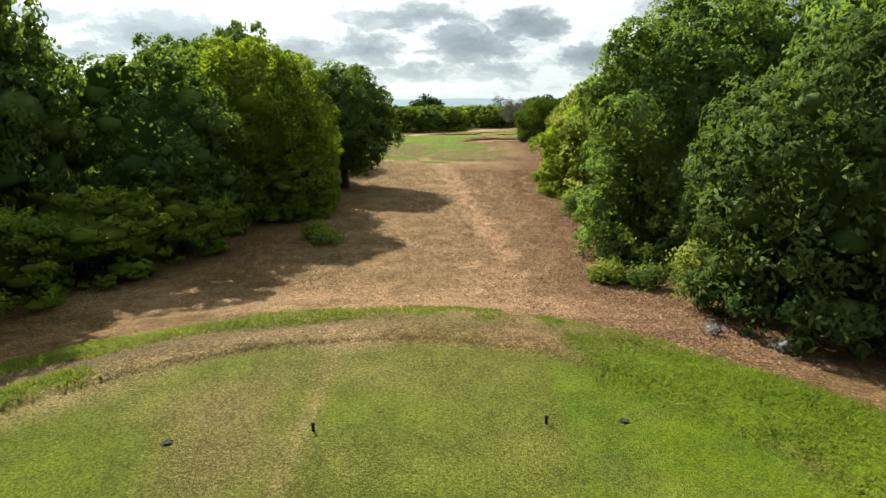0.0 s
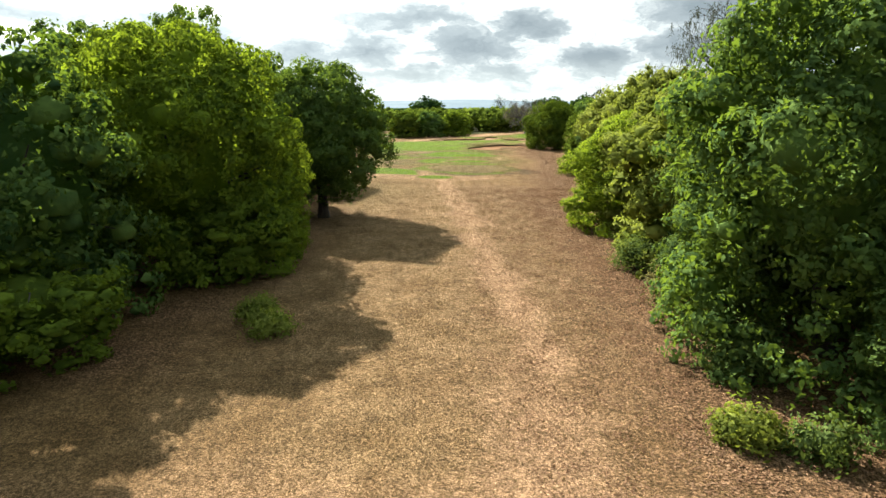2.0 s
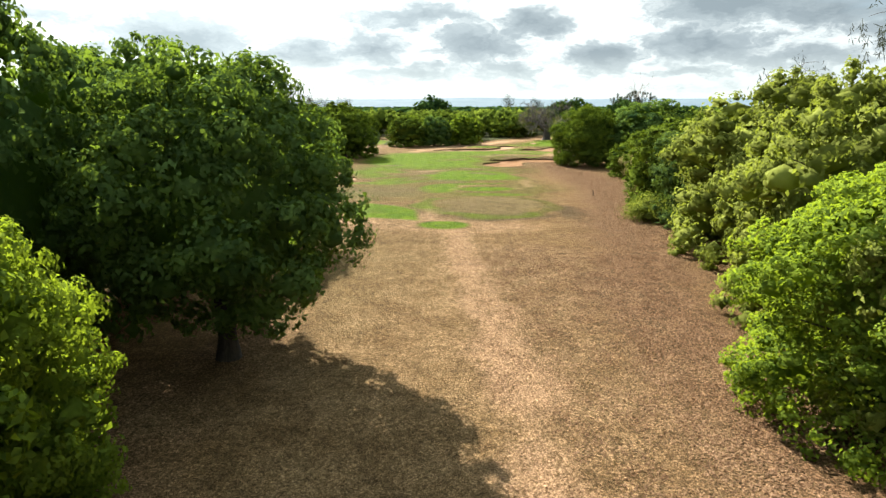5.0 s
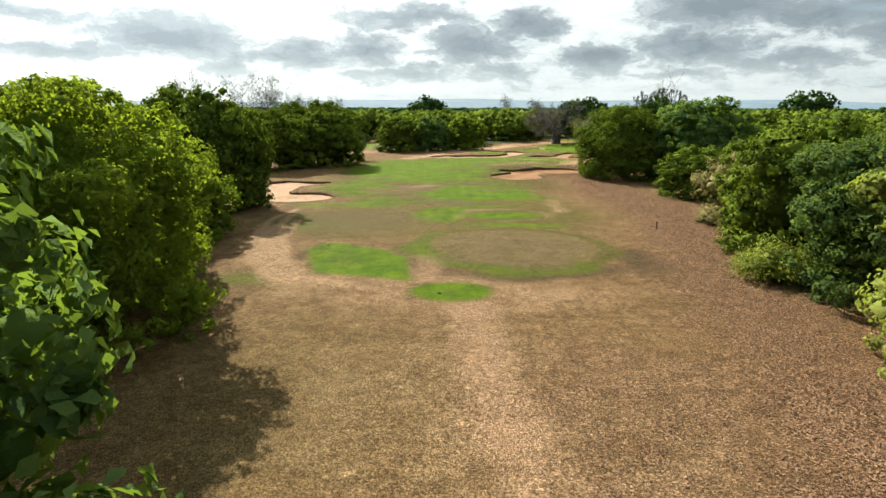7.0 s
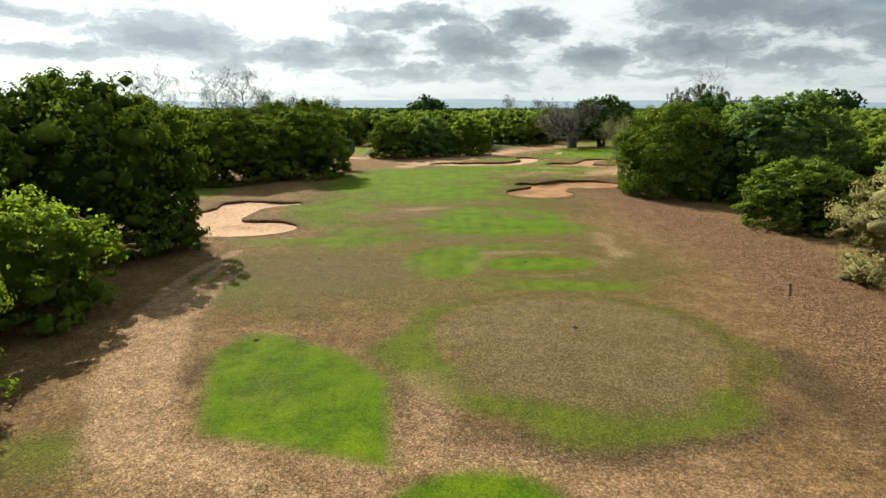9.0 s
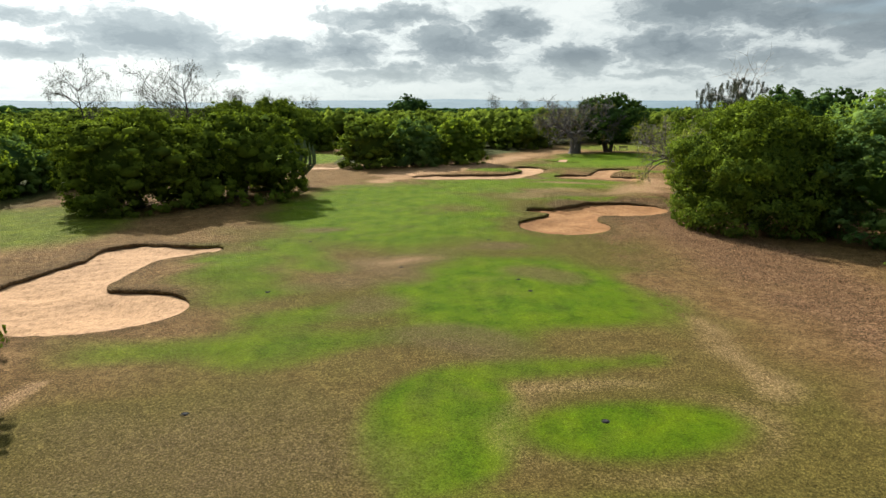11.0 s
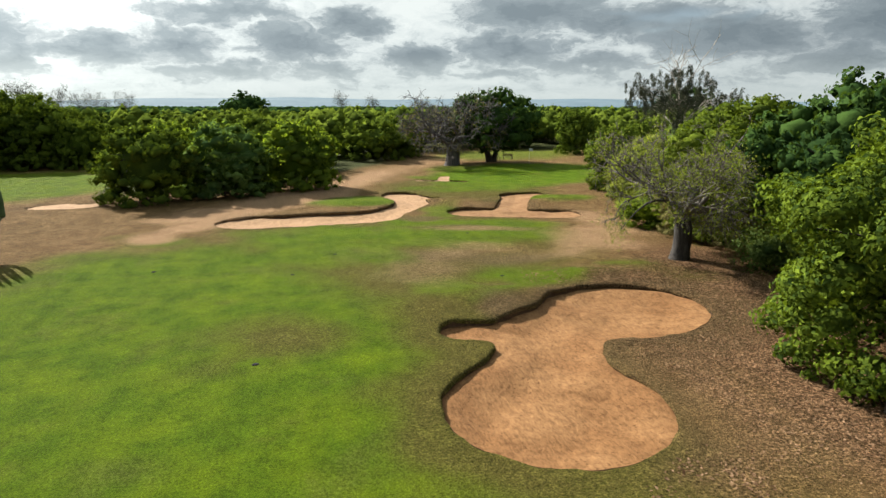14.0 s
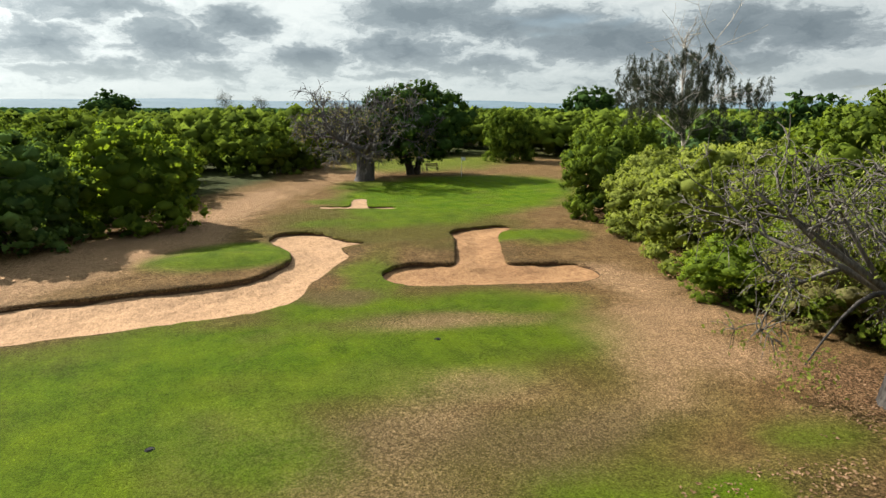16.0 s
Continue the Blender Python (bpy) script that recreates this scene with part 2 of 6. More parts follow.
    # the fuzz of upright blades, bright where it is seen at a flat angle
    link(nt, math_node(nt, "SUBTRACT", 0.16, math_node(nt, "MULTIPLY", lawn, 0.08)), bsdf.inputs["Sheen Weight"])
    bsdf.inputs["Sheen Roughness"].default_value = 0.45
    link(nt, mix(nt, 0.35, col, (0.8, 0.75, 0.25)), bsdf.inputs["Sheen Tint"])
    bump(nt, math_node(nt, "ADD", math_node(nt, "ADD", fine, math_node(nt, "MULTIPLY", crumbs, 1.2)), math_node(nt, "ADD", mid, math_node(nt, "MULTIPLY", clod, 1.6))), 0.9, 0.13, bsdf)
    return m


def plain(name, dark, light, scale=6.0, rough=0.85, relief=0.3, distance=0.02, detail=5.0):
    m, nt, bsdf, out = material(name)
    co = coords(nt)
    a = noise_tex(nt, co, scale, detail, 0.6)
    b = noise_tex(nt, co, scale * 6, 3.0, 0.6)
    f = math_node(nt, "ADD", math_node(nt, "MULTIPLY", a, 0.65), math_node(nt, "MULTIPLY", b, 0.35))
    link(nt, mix(nt, ramp(nt, f, [(0.36, (0, 0, 0)), (0.64, (1, 1, 1))]), dark, light), bsdf.inputs["Base Color"])
    bsdf.inputs["Roughness"].default_value = rough
    bsdf.inputs["Specular IOR Level"].default_value = 0.3
    bump(nt, f, relief, distance, bsdf)
    return m


def bark(name, dark, light):
    m, nt, bsdf, out = material(name)
    co = coords(nt)
    mp = node(nt, "Mapping", Vector=co, Scale=(9.0, 9.0, 1.6))
    a = noise_tex(nt, mp.outputs[0], 1.0, 6.0, 0.65, 0.6)
    b = noise_tex(nt, co, 0.9, 3.0)
    col = mix(nt, ramp(nt, a, [(0.35, (0, 0, 0)), (0.66, (1, 1, 1))]), dark, light)
    col = mix(nt, math_node(nt, "MULTIPLY", b, 0.5), col, tuple(0.6 * v for v in dark))
    link(nt, col, bsdf.inputs["Base Color"])
    bsdf.inputs["Roughness"].default_value = 0.9
    bump(nt, a, 0.7, 0.03, bsdf)
    return m


def leaf(name, dark, light, glow, through=0.34, rough=0.62):
    """Foliage: each leaf its own shade, with light coming through it."""
    m, nt, bsdf, out = material(name)
    isl = nt.nodes.new("ShaderNodeNewGeometry").outputs["Random Per Island"]
    co = coords(nt)
    patch = noise_tex(nt, co, 0.55, 3.0, 0.6)
    f = math_node(nt, "ADD", math_node(nt, "MULTIPLY", isl, 0.36), math_node(nt, "MULTIPLY", patch, 0.75))
    obj = nt.nodes.new("ShaderNodeObjectInfo").outputs["Random"]
    fine = noise_tex(nt, co, 5.5, 4.0, 0.7)
    f = math_node(nt, "ADD", f, math_node(nt, "MULTIPLY", math_node(nt, "SUBTRACT", fine, 0.5), 0.45))
    col = mix(nt, ramp(nt, f, [(0.25, (0, 0, 0)), (0.85, (1, 1, 1))]), dark, light)
    bump(nt, fine, 0.45, 0.12, bsdf)
    col = mix(nt, math_node(nt, "MULTIPLY", obj, 0.35), col, (light[0] * 0.8, light[1] * 0.72, light[2] * 0.8))
    link(nt, col, bsdf.inputs["Base Color"])
    bsdf.inputs["Roughness"].default_value = rough
    bsdf.inputs["Specular IOR Level"].default_value = 0.0
    tr = node(nt, "BsdfTranslucent", Color=mix(nt, 0.6, col, glow))
    ms = nt.nodes.new("ShaderNodeMixShader")
    ms.inputs[0].default_value = through
    link(nt, bsdf.outputs[0], ms.inputs[1])
    link(nt, tr.outputs[0], ms.inputs[2])
    link(nt, ms.outputs[0], out.inputs[0])
    return m


def sand_material():
    m, nt, bsdf, out = material("bunker sand")
    co = coords(nt)
    fine = noise_tex(nt, co, 30.0, 3.0, 0.7)
    lump = noise_tex(nt, co, 3.5, 5.0, 0.6)
    wide = noise_tex(nt, co, 0.35, 3.0)
    mp = node(nt, "Mapping", Vector=co, Rotation=(0, 0, 0.7), Scale=(1.0, 0.16, 1.0))
    rake = noise_tex(nt, mp.outputs[0], 11.0, 2.0, 0.5, 0.4)
    col = mix(nt, ramp(nt, wide, [(0.35, (0, 0, 0)), (0.65, (1, 1, 1))]), (0.168, 0.083, 0.033), (0.215, 0.113, 0.048))
    col = mix(nt, attribute(nt, "pale"), col, (0.43, 0.295, 0.185))
    h = math_node(nt, "ADD", math_node(nt, "MULTIPLY", lump, 0.8), math_node(nt, "ADD", math_node(nt, "MULTIPLY", fine, 0.25), math_node(nt, "MULTIPLY", rake, 0.35)))
    col = mix(nt, 0.85, col, ramp(nt, h, [(0.54, (0.70, 0.67, 0.64)), (0.7, (1, 1, 1)), (0.86, (1.18, 1.18, 1.18))], "LINEAR"), "MULTIPLY")
    col = mix(nt, 0.9, col, ramp(nt, noise_tex(nt, co, 9.0, 2.0, 0.5), [(0.64, (1, 1, 1)), (0.70, (0.52, 0.47, 0.43))]), "MULTIPLY")
    # the tines' dotted furrows
    dots = node(nt, "Mapping", Vector=co, Rotation=(0, 0, -0.5), Scale=(1.0, 0.35, 1.0))
    col = mix(nt, 0.9, col, ramp(nt, noise_tex(nt, dots.outputs[0], 15.0, 3.0, 0.7), [(0.36, (0.76, 0.73, 0.71)), (0.5, (1, 1, 1)), (0.64, (1.16, 1.16, 1.15))], "LINEAR"), "MULTIPLY")
    link(nt, col, bsdf.inputs["Base Color"])
    bsdf.inputs["Roughness"].default_value = 0.95
    bsdf.inputs["Specular IOR Level"].default_value = 0.1
    bump(nt, h, 0.85, 0.09, bsdf)
    return m


TURF = ground_material()
SAND = sand_material()
LIP_SOIL = plain("bunker edge soil", (0.045, 0.028, 0.016), (0.11, 0.066, 0.036), 8.0, 0.95, 0.6, 0.03)
BARK = bark("dark bark", (0.022, 0.016, 0.012), (0.066, 0.050, 0.037))
BARK_GREY = bark("grey bark", (0.036, 0.031, 0.029), (0.110, 0.098, 0.090))
# crown shade on the baobab trunk is put into this bark's darkened colour
BARK_BROWN = bark("shade-darkened brown bark", (0.017, 0.014, 0.011), (0.058, 0.048, 0.040))
BARK_TWIG = bark("grey brown twigs", (0.060, 0.050, 0.040), (0.175, 0.152, 0.126))
BARK_DUSK = bark("dusky grey twigs", (0.042, 0.036, 0.034), (0.125, 0.112, 0.102))
BARK_PALE = bark("pale dead wood", (0.30, 0.265, 0.22), (0.52, 0.47, 0.40))
LEAF_MID = leaf("broad leaves", (0.012, 0.030, 0.010), (0.128, 0.176, 0.020), (0.28, 0.40, 0.015), 0.14)
LEAF_FRESH = leaf("fresh green leaves", (0.014, 0.036, 0.012), (0.160, 0.225, 0.028), (0.40, 0.54, 0.02), 0.37)
LEAF_BLUE = leaf("blue green leaves", (0.018, 0.046, 0.020), (0.118, 0.182, 0.046), (0.34, 0.50, 0.03), 0.27)
LEAF_DEEP = leaf("deep green leaves", (0.011, 0.030, 0.012), (0.052, 0.096, 0.022), (0.17, 0.29, 0.02), 0.14)
# the next two hold shade and sunlight in their colour: darkened, then brightened
LEAF_SHADE = leaf("shade-darkened soft leaves", (0.016, 0.034, 0.013), (0.084, 0.124, 0.034), (0.22, 0.33, 0.03), 0.19)
LEAF_SUNNY = leaf("sunlit yellow green leaves", (0.015, 0.038, 0.012), (0.182, 0.248, 0.030), (0.43, 0.57, 0.02), 0.37)
LEAF_LIME = leaf("yellow green leaves", (0.036, 0.058, 0.012), (0.235, 0.272, 0.058), (0.42, 0.50, 0.04), 0.30)
LEAF_PALE = leaf("pale soft leaves", (0.024, 0.046, 0.016), (0.122, 0.168, 0.046), (0.32, 0.44, 0.05), 0.24)
LEAF_DRY = leaf("dry thicket leaves", (0.075, 0.072, 0.028), (0.235, 0.215, 0.086), (0.32, 0.29, 0.07), 0.28)
LEAF_NEEDLE = leaf("grey green needles", (0.034, 0.040, 0.028), (0.080, 0.088, 0.060), (0.12, 0.13, 0.07), 0.22)
LEAF_CACTUS = plain("succulent skin", (0.045, 0.070, 0.026), (0.085, 0.115, 0.050), 3.0, 0.6, 0.3)
LEAF_WHITE = leaf("silvery leaves", (0.16, 0.16, 0.15), (0.34, 0.34, 0.32), (0.4, 0.4, 0.36), 0.2)
# the blue haze of distance is put into the hills' base colour
HILLS = plain("far hills tinted with haze", (0.068, 0.112, 0.142), (0.092, 0.138, 0.168), 0.006, 1.0, 0.0)
DARK = plain("dark weathered metal", (0.006, 0.006, 0.006), (0.016, 0.015, 0.014), 20.0, 0.95)
WHITE = plain("white paint", (0.62, 0.62, 0.60), (0.78, 0.78, 0.76), 8.0, 0.5)
TIMBER = plain("weathered wood", (0.060, 0.042, 0.028), (0.130, 0.095, 0.065), 12.0, 0.85)
STRAWLEAF = leaf("fallen leaves", (0.12, 0.068, 0.036), (0.34, 0.215, 0.125), (0.26, 0.15, 0.07), 0.12, 0.8)
GRASSLEAF = leaf("grass blades", (0.070, 0.110, 0.014), (0.190, 0.230, 0.036), (0.28, 0.36, 0.03), 0.3, 0.6)
DRYBLADE = leaf("dry grass blades", (0.130, 0.085, 0.036), (0.300, 0.215, 0.105), (0.3, 0.22, 0.09), 0.2, 0.8)

# ---------------------------------------------------------------- mesh helpers


def np_mesh(name, verts, faces, smooth=False, attrs=None, normals=None):
    """A mesh from arrays: verts (n, 3), faces (m, 3) or (m, 4)."""
    me = bpy.data.meshes.new(name)
    verts, faces = np.asarray(verts, np.float32), np.asarray(faces, np.int32)
    k = faces.shape[1]
    me.vertices.add(len(verts))
    me.vertices.foreach_set("co", verts.ravel())
    me.loops.add(faces.size)
    me.loops.foreach_set("vertex_index", faces.ravel())
    me.polygons.add(len(faces))
    me.polygons.foreach_set("loop_start", np.arange(len(faces), dtype=np.int32) * k)
    me.polygons.foreach_set("use_smooth", np.full(len(faces), smooth))
    for a, values in (attrs or {}).items():
        me.attributes.new(a, "FLOAT", "POINT").data.foreach_set("value", np.asarray(values, np.float32))
    me.update(calc_edges=True)
    if normals is not None:
        me.normals_split_custom_set_from_vertices(normals.tolist())
    return me


def part(name, mesh, mat, parent=None, label=""):
    """Links a mesh (or a bmesh) as one object, under a thing if one is given."""
    if isinstance(mesh, bmesh.types.BMesh):
        me = bpy.data.meshes.new(name)
        mesh.to_mesh(me)
        mesh.free()
        mesh = me
    mesh.materials.clear()
    mesh.materials.append(mat)
    ob = new(name, mesh)
    if parent is not None:
        ob.parent = parent
    return tagged(ob, label)


def thing(name, label, category, m, group="", kind=""):
    ob = new(name)
    ob.empty_display_size = 0.3
    ob.matrix_basis = m
    return tagged(ob, label, category, group, kind)


def joined(pieces):
    """Arrays of several pieces, put together."""
    vs, fs, n = [], [], 0
    for v, f in pieces:
        vs.append(v)
        fs.append(np.asarray(f) + n)
        n += len(v)
    return np.concatenate(vs), np.concatenate(fs)


def tube(points, radii, sides=8, wobble=0.0, rng=None):
    """A tapered tube along points, as arrays of verts and quads."""
    points, radii = np.asarray(points, float), np.asarray(radii, float)
    tang = np.gradient(points, axis=0)
    tang /= np.linalg.norm(tang, axis=1)[:, None] + 1e-9
    ref = np.where(np.abs(tang[:, 2:3]) > 0.9, np.array([[1.0, 0, 0]]), np.array([[0, 0, 1.0]]))
    a = np.cross(tang, ref)
    a /= np.linalg.norm(a, axis=1)[:, None] + 1e-9
    b = np.cross(tang, a)
    ang = np.linspace(0, 2 * np.pi, sides, endpoint=False)
    rad = np.repeat(radii[:, None], sides, 1)
    if rng is not None and wobble:
        rad = rad * (1 + wobble * rng.standard_normal(rad.shape))
    v = points[:, None] + rad[..., None] * (np.cos(ang)[None, :, None] * a[:, None] + np.sin(ang)[None, :, None] * b[:, None])
    n = len(points)
    i, j = np.meshgrid(np.arange(n - 1), np.arange(sides), indexing="ij")
    f = np.stack([i * sides + j, i * sides + (j + 1) % sides, (i + 1) * sides + (j + 1) % sides, (i + 1) * sides + j], -1).reshape(-1, 4)
    return v.reshape(-1, 3), f


def unit(v):
    return v / (np.linalg.norm(v, axis=-1, keepdims=True) + 1e-9)


def leaves(rng, at, along, across, length, width):
    """Folded diamond leaves: arrays of verts and triangles."""
    n = len(at)
    along, across = unit(along), unit(across)
    side = unit(np.cross(along, across))
    lift = np.cross(side, along)
    L, W = length[:, None], width[:, None]
    midp = at + along * L * 0.45
    v = np.stack([at, midp + side * W * 0.5 + lift * W * 0.22, at + along * L - lift * L * 0.12, midp - side * W * 0.5 + lift * W * 0.22], 1).reshape(-1, 3)
    b = np.arange(n)[:, None] * 4
    return v, np.concatenate([b + np.array([[0, 1, 2]]), b + np.array([[0, 2, 3]])])


def smooth_noise(x, y, size, seed):
    """Soft noise between about -1 and 1 over the plan, with features about `size` metres."""
    r = np.random.default_rng(seed)
    out = np.zeros_like(x)
    for k in range(9):
        a, f = r.uniform(0, 2 * np.pi), r.uniform(0.6, 1.8) * 2 * np.pi / (size * 2.2)
        out += np.sin(f * (x * np.cos(a) + y * np.sin(a)) + r.uniform(0, 6.28))
    return out / 4.0


def step(lo, hi, v):
    t = np.clip((v - lo) / (hi - lo), 0, 1)
    return t * t * (3 - 2 * t)


# ---------------------------------------------------------------- ground plan
def oval(x, y, cx, cy, rx, ry, turn=0.0):
    """About the distance in metres to the rim of an oval; negative inside."""
    c, s = np.cos(radians(turn)), np.sin(radians(turn))
    u, v = (x - cx) * c + (y - cy) * s, -(x - cx) * s + (y - cy) * c
    return (np.sqrt((u / rx) ** 2 + (v / ry) ** 2) - 1) * min(rx, ry)


def stroke(x, y, ax, ay, bx, by, r0, r1=None):
    """Distance to a round-ended stroke whose half width goes from r0 to r1."""
    r1 = r0 if r1 is None else r1
    t = np.clip(((x - ax) * (bx - ax) + (y - ay) * (by - ay)) / ((bx - ax) ** 2 + (by - ay) ** 2), 0, 1)
    return np.hypot(x - ax - t * (bx - ax), y - ay - t * (by - ay)) - (r0 + t * (r1 - r0))


def field(x, y, *corners):
    """Distance to the edge of a convex field whose corners run anticlockwise; negative inside."""
    d = np.full_like(x, -99.0)
    for (ax, ay), (bx, by) in zip(corners, corners[1:] + corners[:1]):
        n = math.hypot(bx - ax, by - ay)
        d = np.maximum(d, ((x - ax) * (by - ay) - (y - ay) * (bx - ax)) / n)
    return d


def melt(a, b, k):
    h = np.clip(0.5 + 0.5 * (b - a) / k, 0, 1)
    return b + (a - b) * h - k * h * (1 - h)


def bunker_left(x, y):
    d = melt(oval(x, y, -15.6, 104.7, 4.2, 2.7, 8), stroke(x, y, -18.3, 108.0, -17.6, 114.6, 2.2, 1.6), 1.2)
    return melt(d, stroke(x, y, -17.5, 114.6, -14.2, 115.7, 2.3, 0.8), 0.8)


def bunker_cross(x, y):
    d = melt(oval(x, y, 7.1, 121.9, 3.1, 3.0), oval(x, y, 13.2, 128.7, 3.6, 3.0, 25), 0.6)
    d = melt(d, stroke(x, y, 7.4, 123.0, 9.4, 127.4, 1.9, 1.7), 1.0)
    return melt(d, stroke(x, y, 6.2, 127.7, 9.0, 127.2, 0.85, 0.9), 0.7)


def bunker_long(x, y):
    d = melt(stroke(x, y, -1.4, 151.4, 6.3, 151.2, 2.3, 2.2), stroke(x, y, 7.2, 151.4, 10.9, 156.2, 1.5, 1.1), 1.0)
    d = melt(d, stroke(x, y, 10.9, 156.8, 10.9, 161.9, 1.3, 1.6), 1.0)
    return melt(d, stroke(x, y, 11.0, 161.2, 13.0, 158.9, 1.6, 0.9), 0.8)


def bunker_key(x, y):
    d = melt(stroke(x, y, 14.4, 151.6, 20.2, 149.6, 2.0, 1.8), stroke(x, y, 17.9, 153.0, 20.6, 158.6, 1.25, 1.3), 0.7)
    return melt(d, stroke(x, y, 20.7, 159.2, 22.9, 159.9, 1.4, 0.8), 0.6)


def bunker_small(x, y):
    return melt(stroke(x, y, 15.2, 171.9, 19.3, 170.1, 0.6, 0.6), stroke(x, y, 17.6, 172.0, 18.7, 175.2, 0.7, 0.6), 0.5)


def bunker_far(x, y):
    return oval(x, y, -15.6, 162.0, 2.6, 1.5)


BUNKERS = ((bunker_left, 0.9), (bunker_cross, 0.0), (bunker_long, 0.55), (bunker_key, 0.15), (bunker_small, 0.4), (bunker_far, 0.6))


def all_bunkers(x, y):
    d = np.full_like(x, 99.0)
    for f, _ in BUNKERS:
        d = np.minimum(d, f(x, y))
    return d


def front_left(y):
    return np.interp(y, [0, 20, 30, 40, 60, 80, 100, 118, 130, 150, 157, 159, 196, 198], [-22, -21, -19.5, -21, -20, -21, -27, -36, -33, -31, -31, -46, -46, -15])


def front_right(y):
    return np.interp(y, [0, 20, 40, 60, 80, 100, 110, 124, 130, 140, 150, 160, 170, 180, 190, 200, 215], [18, 18, 18, 20, 24, 27, 29, 33, 32, 33, 36, 37, 41, 47, 53, 57, 60])


def front_middle(x):
    return np.interp(x, [-15, -8, -1, 4, 8, 12, 17, 22, 28, 34, 46, 56, 62], [166, 167, 169, 173, 180, 186, 194, 203, 212, 216, 211, 207, 200])


def in_woods(x, y):
    """Metres inside the edge of the woods; negative on the course."""
    mid = np.where((x > -15) & (x < 62), y - front_middle(x), -99.0)
    return np.maximum(np.maximum(front_left(y) - x, x - front_right(y)), mid)


def ground_height(x, y):
    near = 1 - step(170, 260, np.hypot(x, y - 80))
    z = 0.10 * smooth_noise(x, y, 9.0, 3) * near
    # the raised tee and the fall in front of it
    tee = oval(x, y, -1.0, 5.0, 10.5, 11.5)
    z = z * step(-1, 8, tee) + 0.72 * (1 - step(-0.8, 5.5, tee))
    # longer grass outside the mown tee, and the thick band farther out, stand a hand higher
    lawn = np.where(x < -1.0, oval(x, y, -1.0, 4.5, 9.8, 10.4), oval(x, y, -1.0, 4.5, 8.2, 10.4))
    z += 0.10 * step(-0.05, 0.12, lawn) * (1 - step(0.7, 1.6, lawn)) * step(4.0, 8.0, y)
    band = np.abs(np.where(x < -1.0, oval(x, y, -1.0, 4.5, 13.4, 12.9), oval(x, y, -1.0, 4.5, 10.2, 12.9)))
    z += 0.10 * (1 - step(0.3, 0.75, band)) * step(4.0, 8.0, y) * (0.7 + 0.3 * smooth_noise(x, y, 0.7, 4))
    # banks behind the bunkers
    z += 0.55 * np.exp(-((x - 8.3) / 3.2) ** 2 - ((y - 130.8) / 1.7) ** 2)
    z += 0.35 * np.exp(-((x - 15.0) / 3.5) ** 2 - ((y - 133.6) / 1.6) ** 2)
    z += 0.40 * np.exp(-((x - 6.0) / 3.6) ** 2 - ((y - 157.2) / 2.4) ** 2)
    z += 0.45 * np.exp(-((x - 14.8) / 2.6) ** 2 - ((y - 156.6) / 2.0) ** 2)
    z += 0.40 * np.exp(-((x - 22.6) / 2.4) ** 2 - ((y - 154.8) / 1.5) ** 2)
    z += 0.35 * np.exp(-((x + 12.4) / 2.0) ** 2 - ((y - 110.0) / 2.6) ** 2)
    z += 0.30 * np.exp(-((x - 2.6) / 5.0) ** 2 - ((y - 84.0) / 4.8) ** 2)
    return z


# worn stretches: place, half sizes, turn, softness of the edge and how much is worn
WORN = ((-3.6, 111.6, 2.3, 1.8, 30, 1.2, 0.72), (-6.0, 108.4, 2.0, 1.3, 0, 1.0, 0.55), (0.2, 115.0, 2.4, 0.9, 5, 0.9, 0.75), (-7.8, 121.0, 2.8, 0.8, 0, 0.8, 0.6),
        (3.4, 109.3, 1.5, 0.9, 0, 0.8, 0.5), (10.4, 138.3, 4.2, 1.4, -15, 1.1, 0.8), (7.0, 136.6, 2.0, 1.8, -8, 1.2, 0.5), (3.9, 139.6, 0.9, 1.3, 0, 0.8, 0.65),
        (9.7, 150.0, 1.3, 0.8, -10, 0.7, 0.7), (11.6, 145.8, 2.0, 0.5, -15, 0.6, 0.65), (-4.4, 104.8, 1.0, 1.4, 0, 0.8, 0.6), (-7.0, 92.6, 4.0, 4.0, 0, 2.0, 0.55),
        (2.6, 84.4, 4.4, 4.7, 0, 0.7, 0.55))


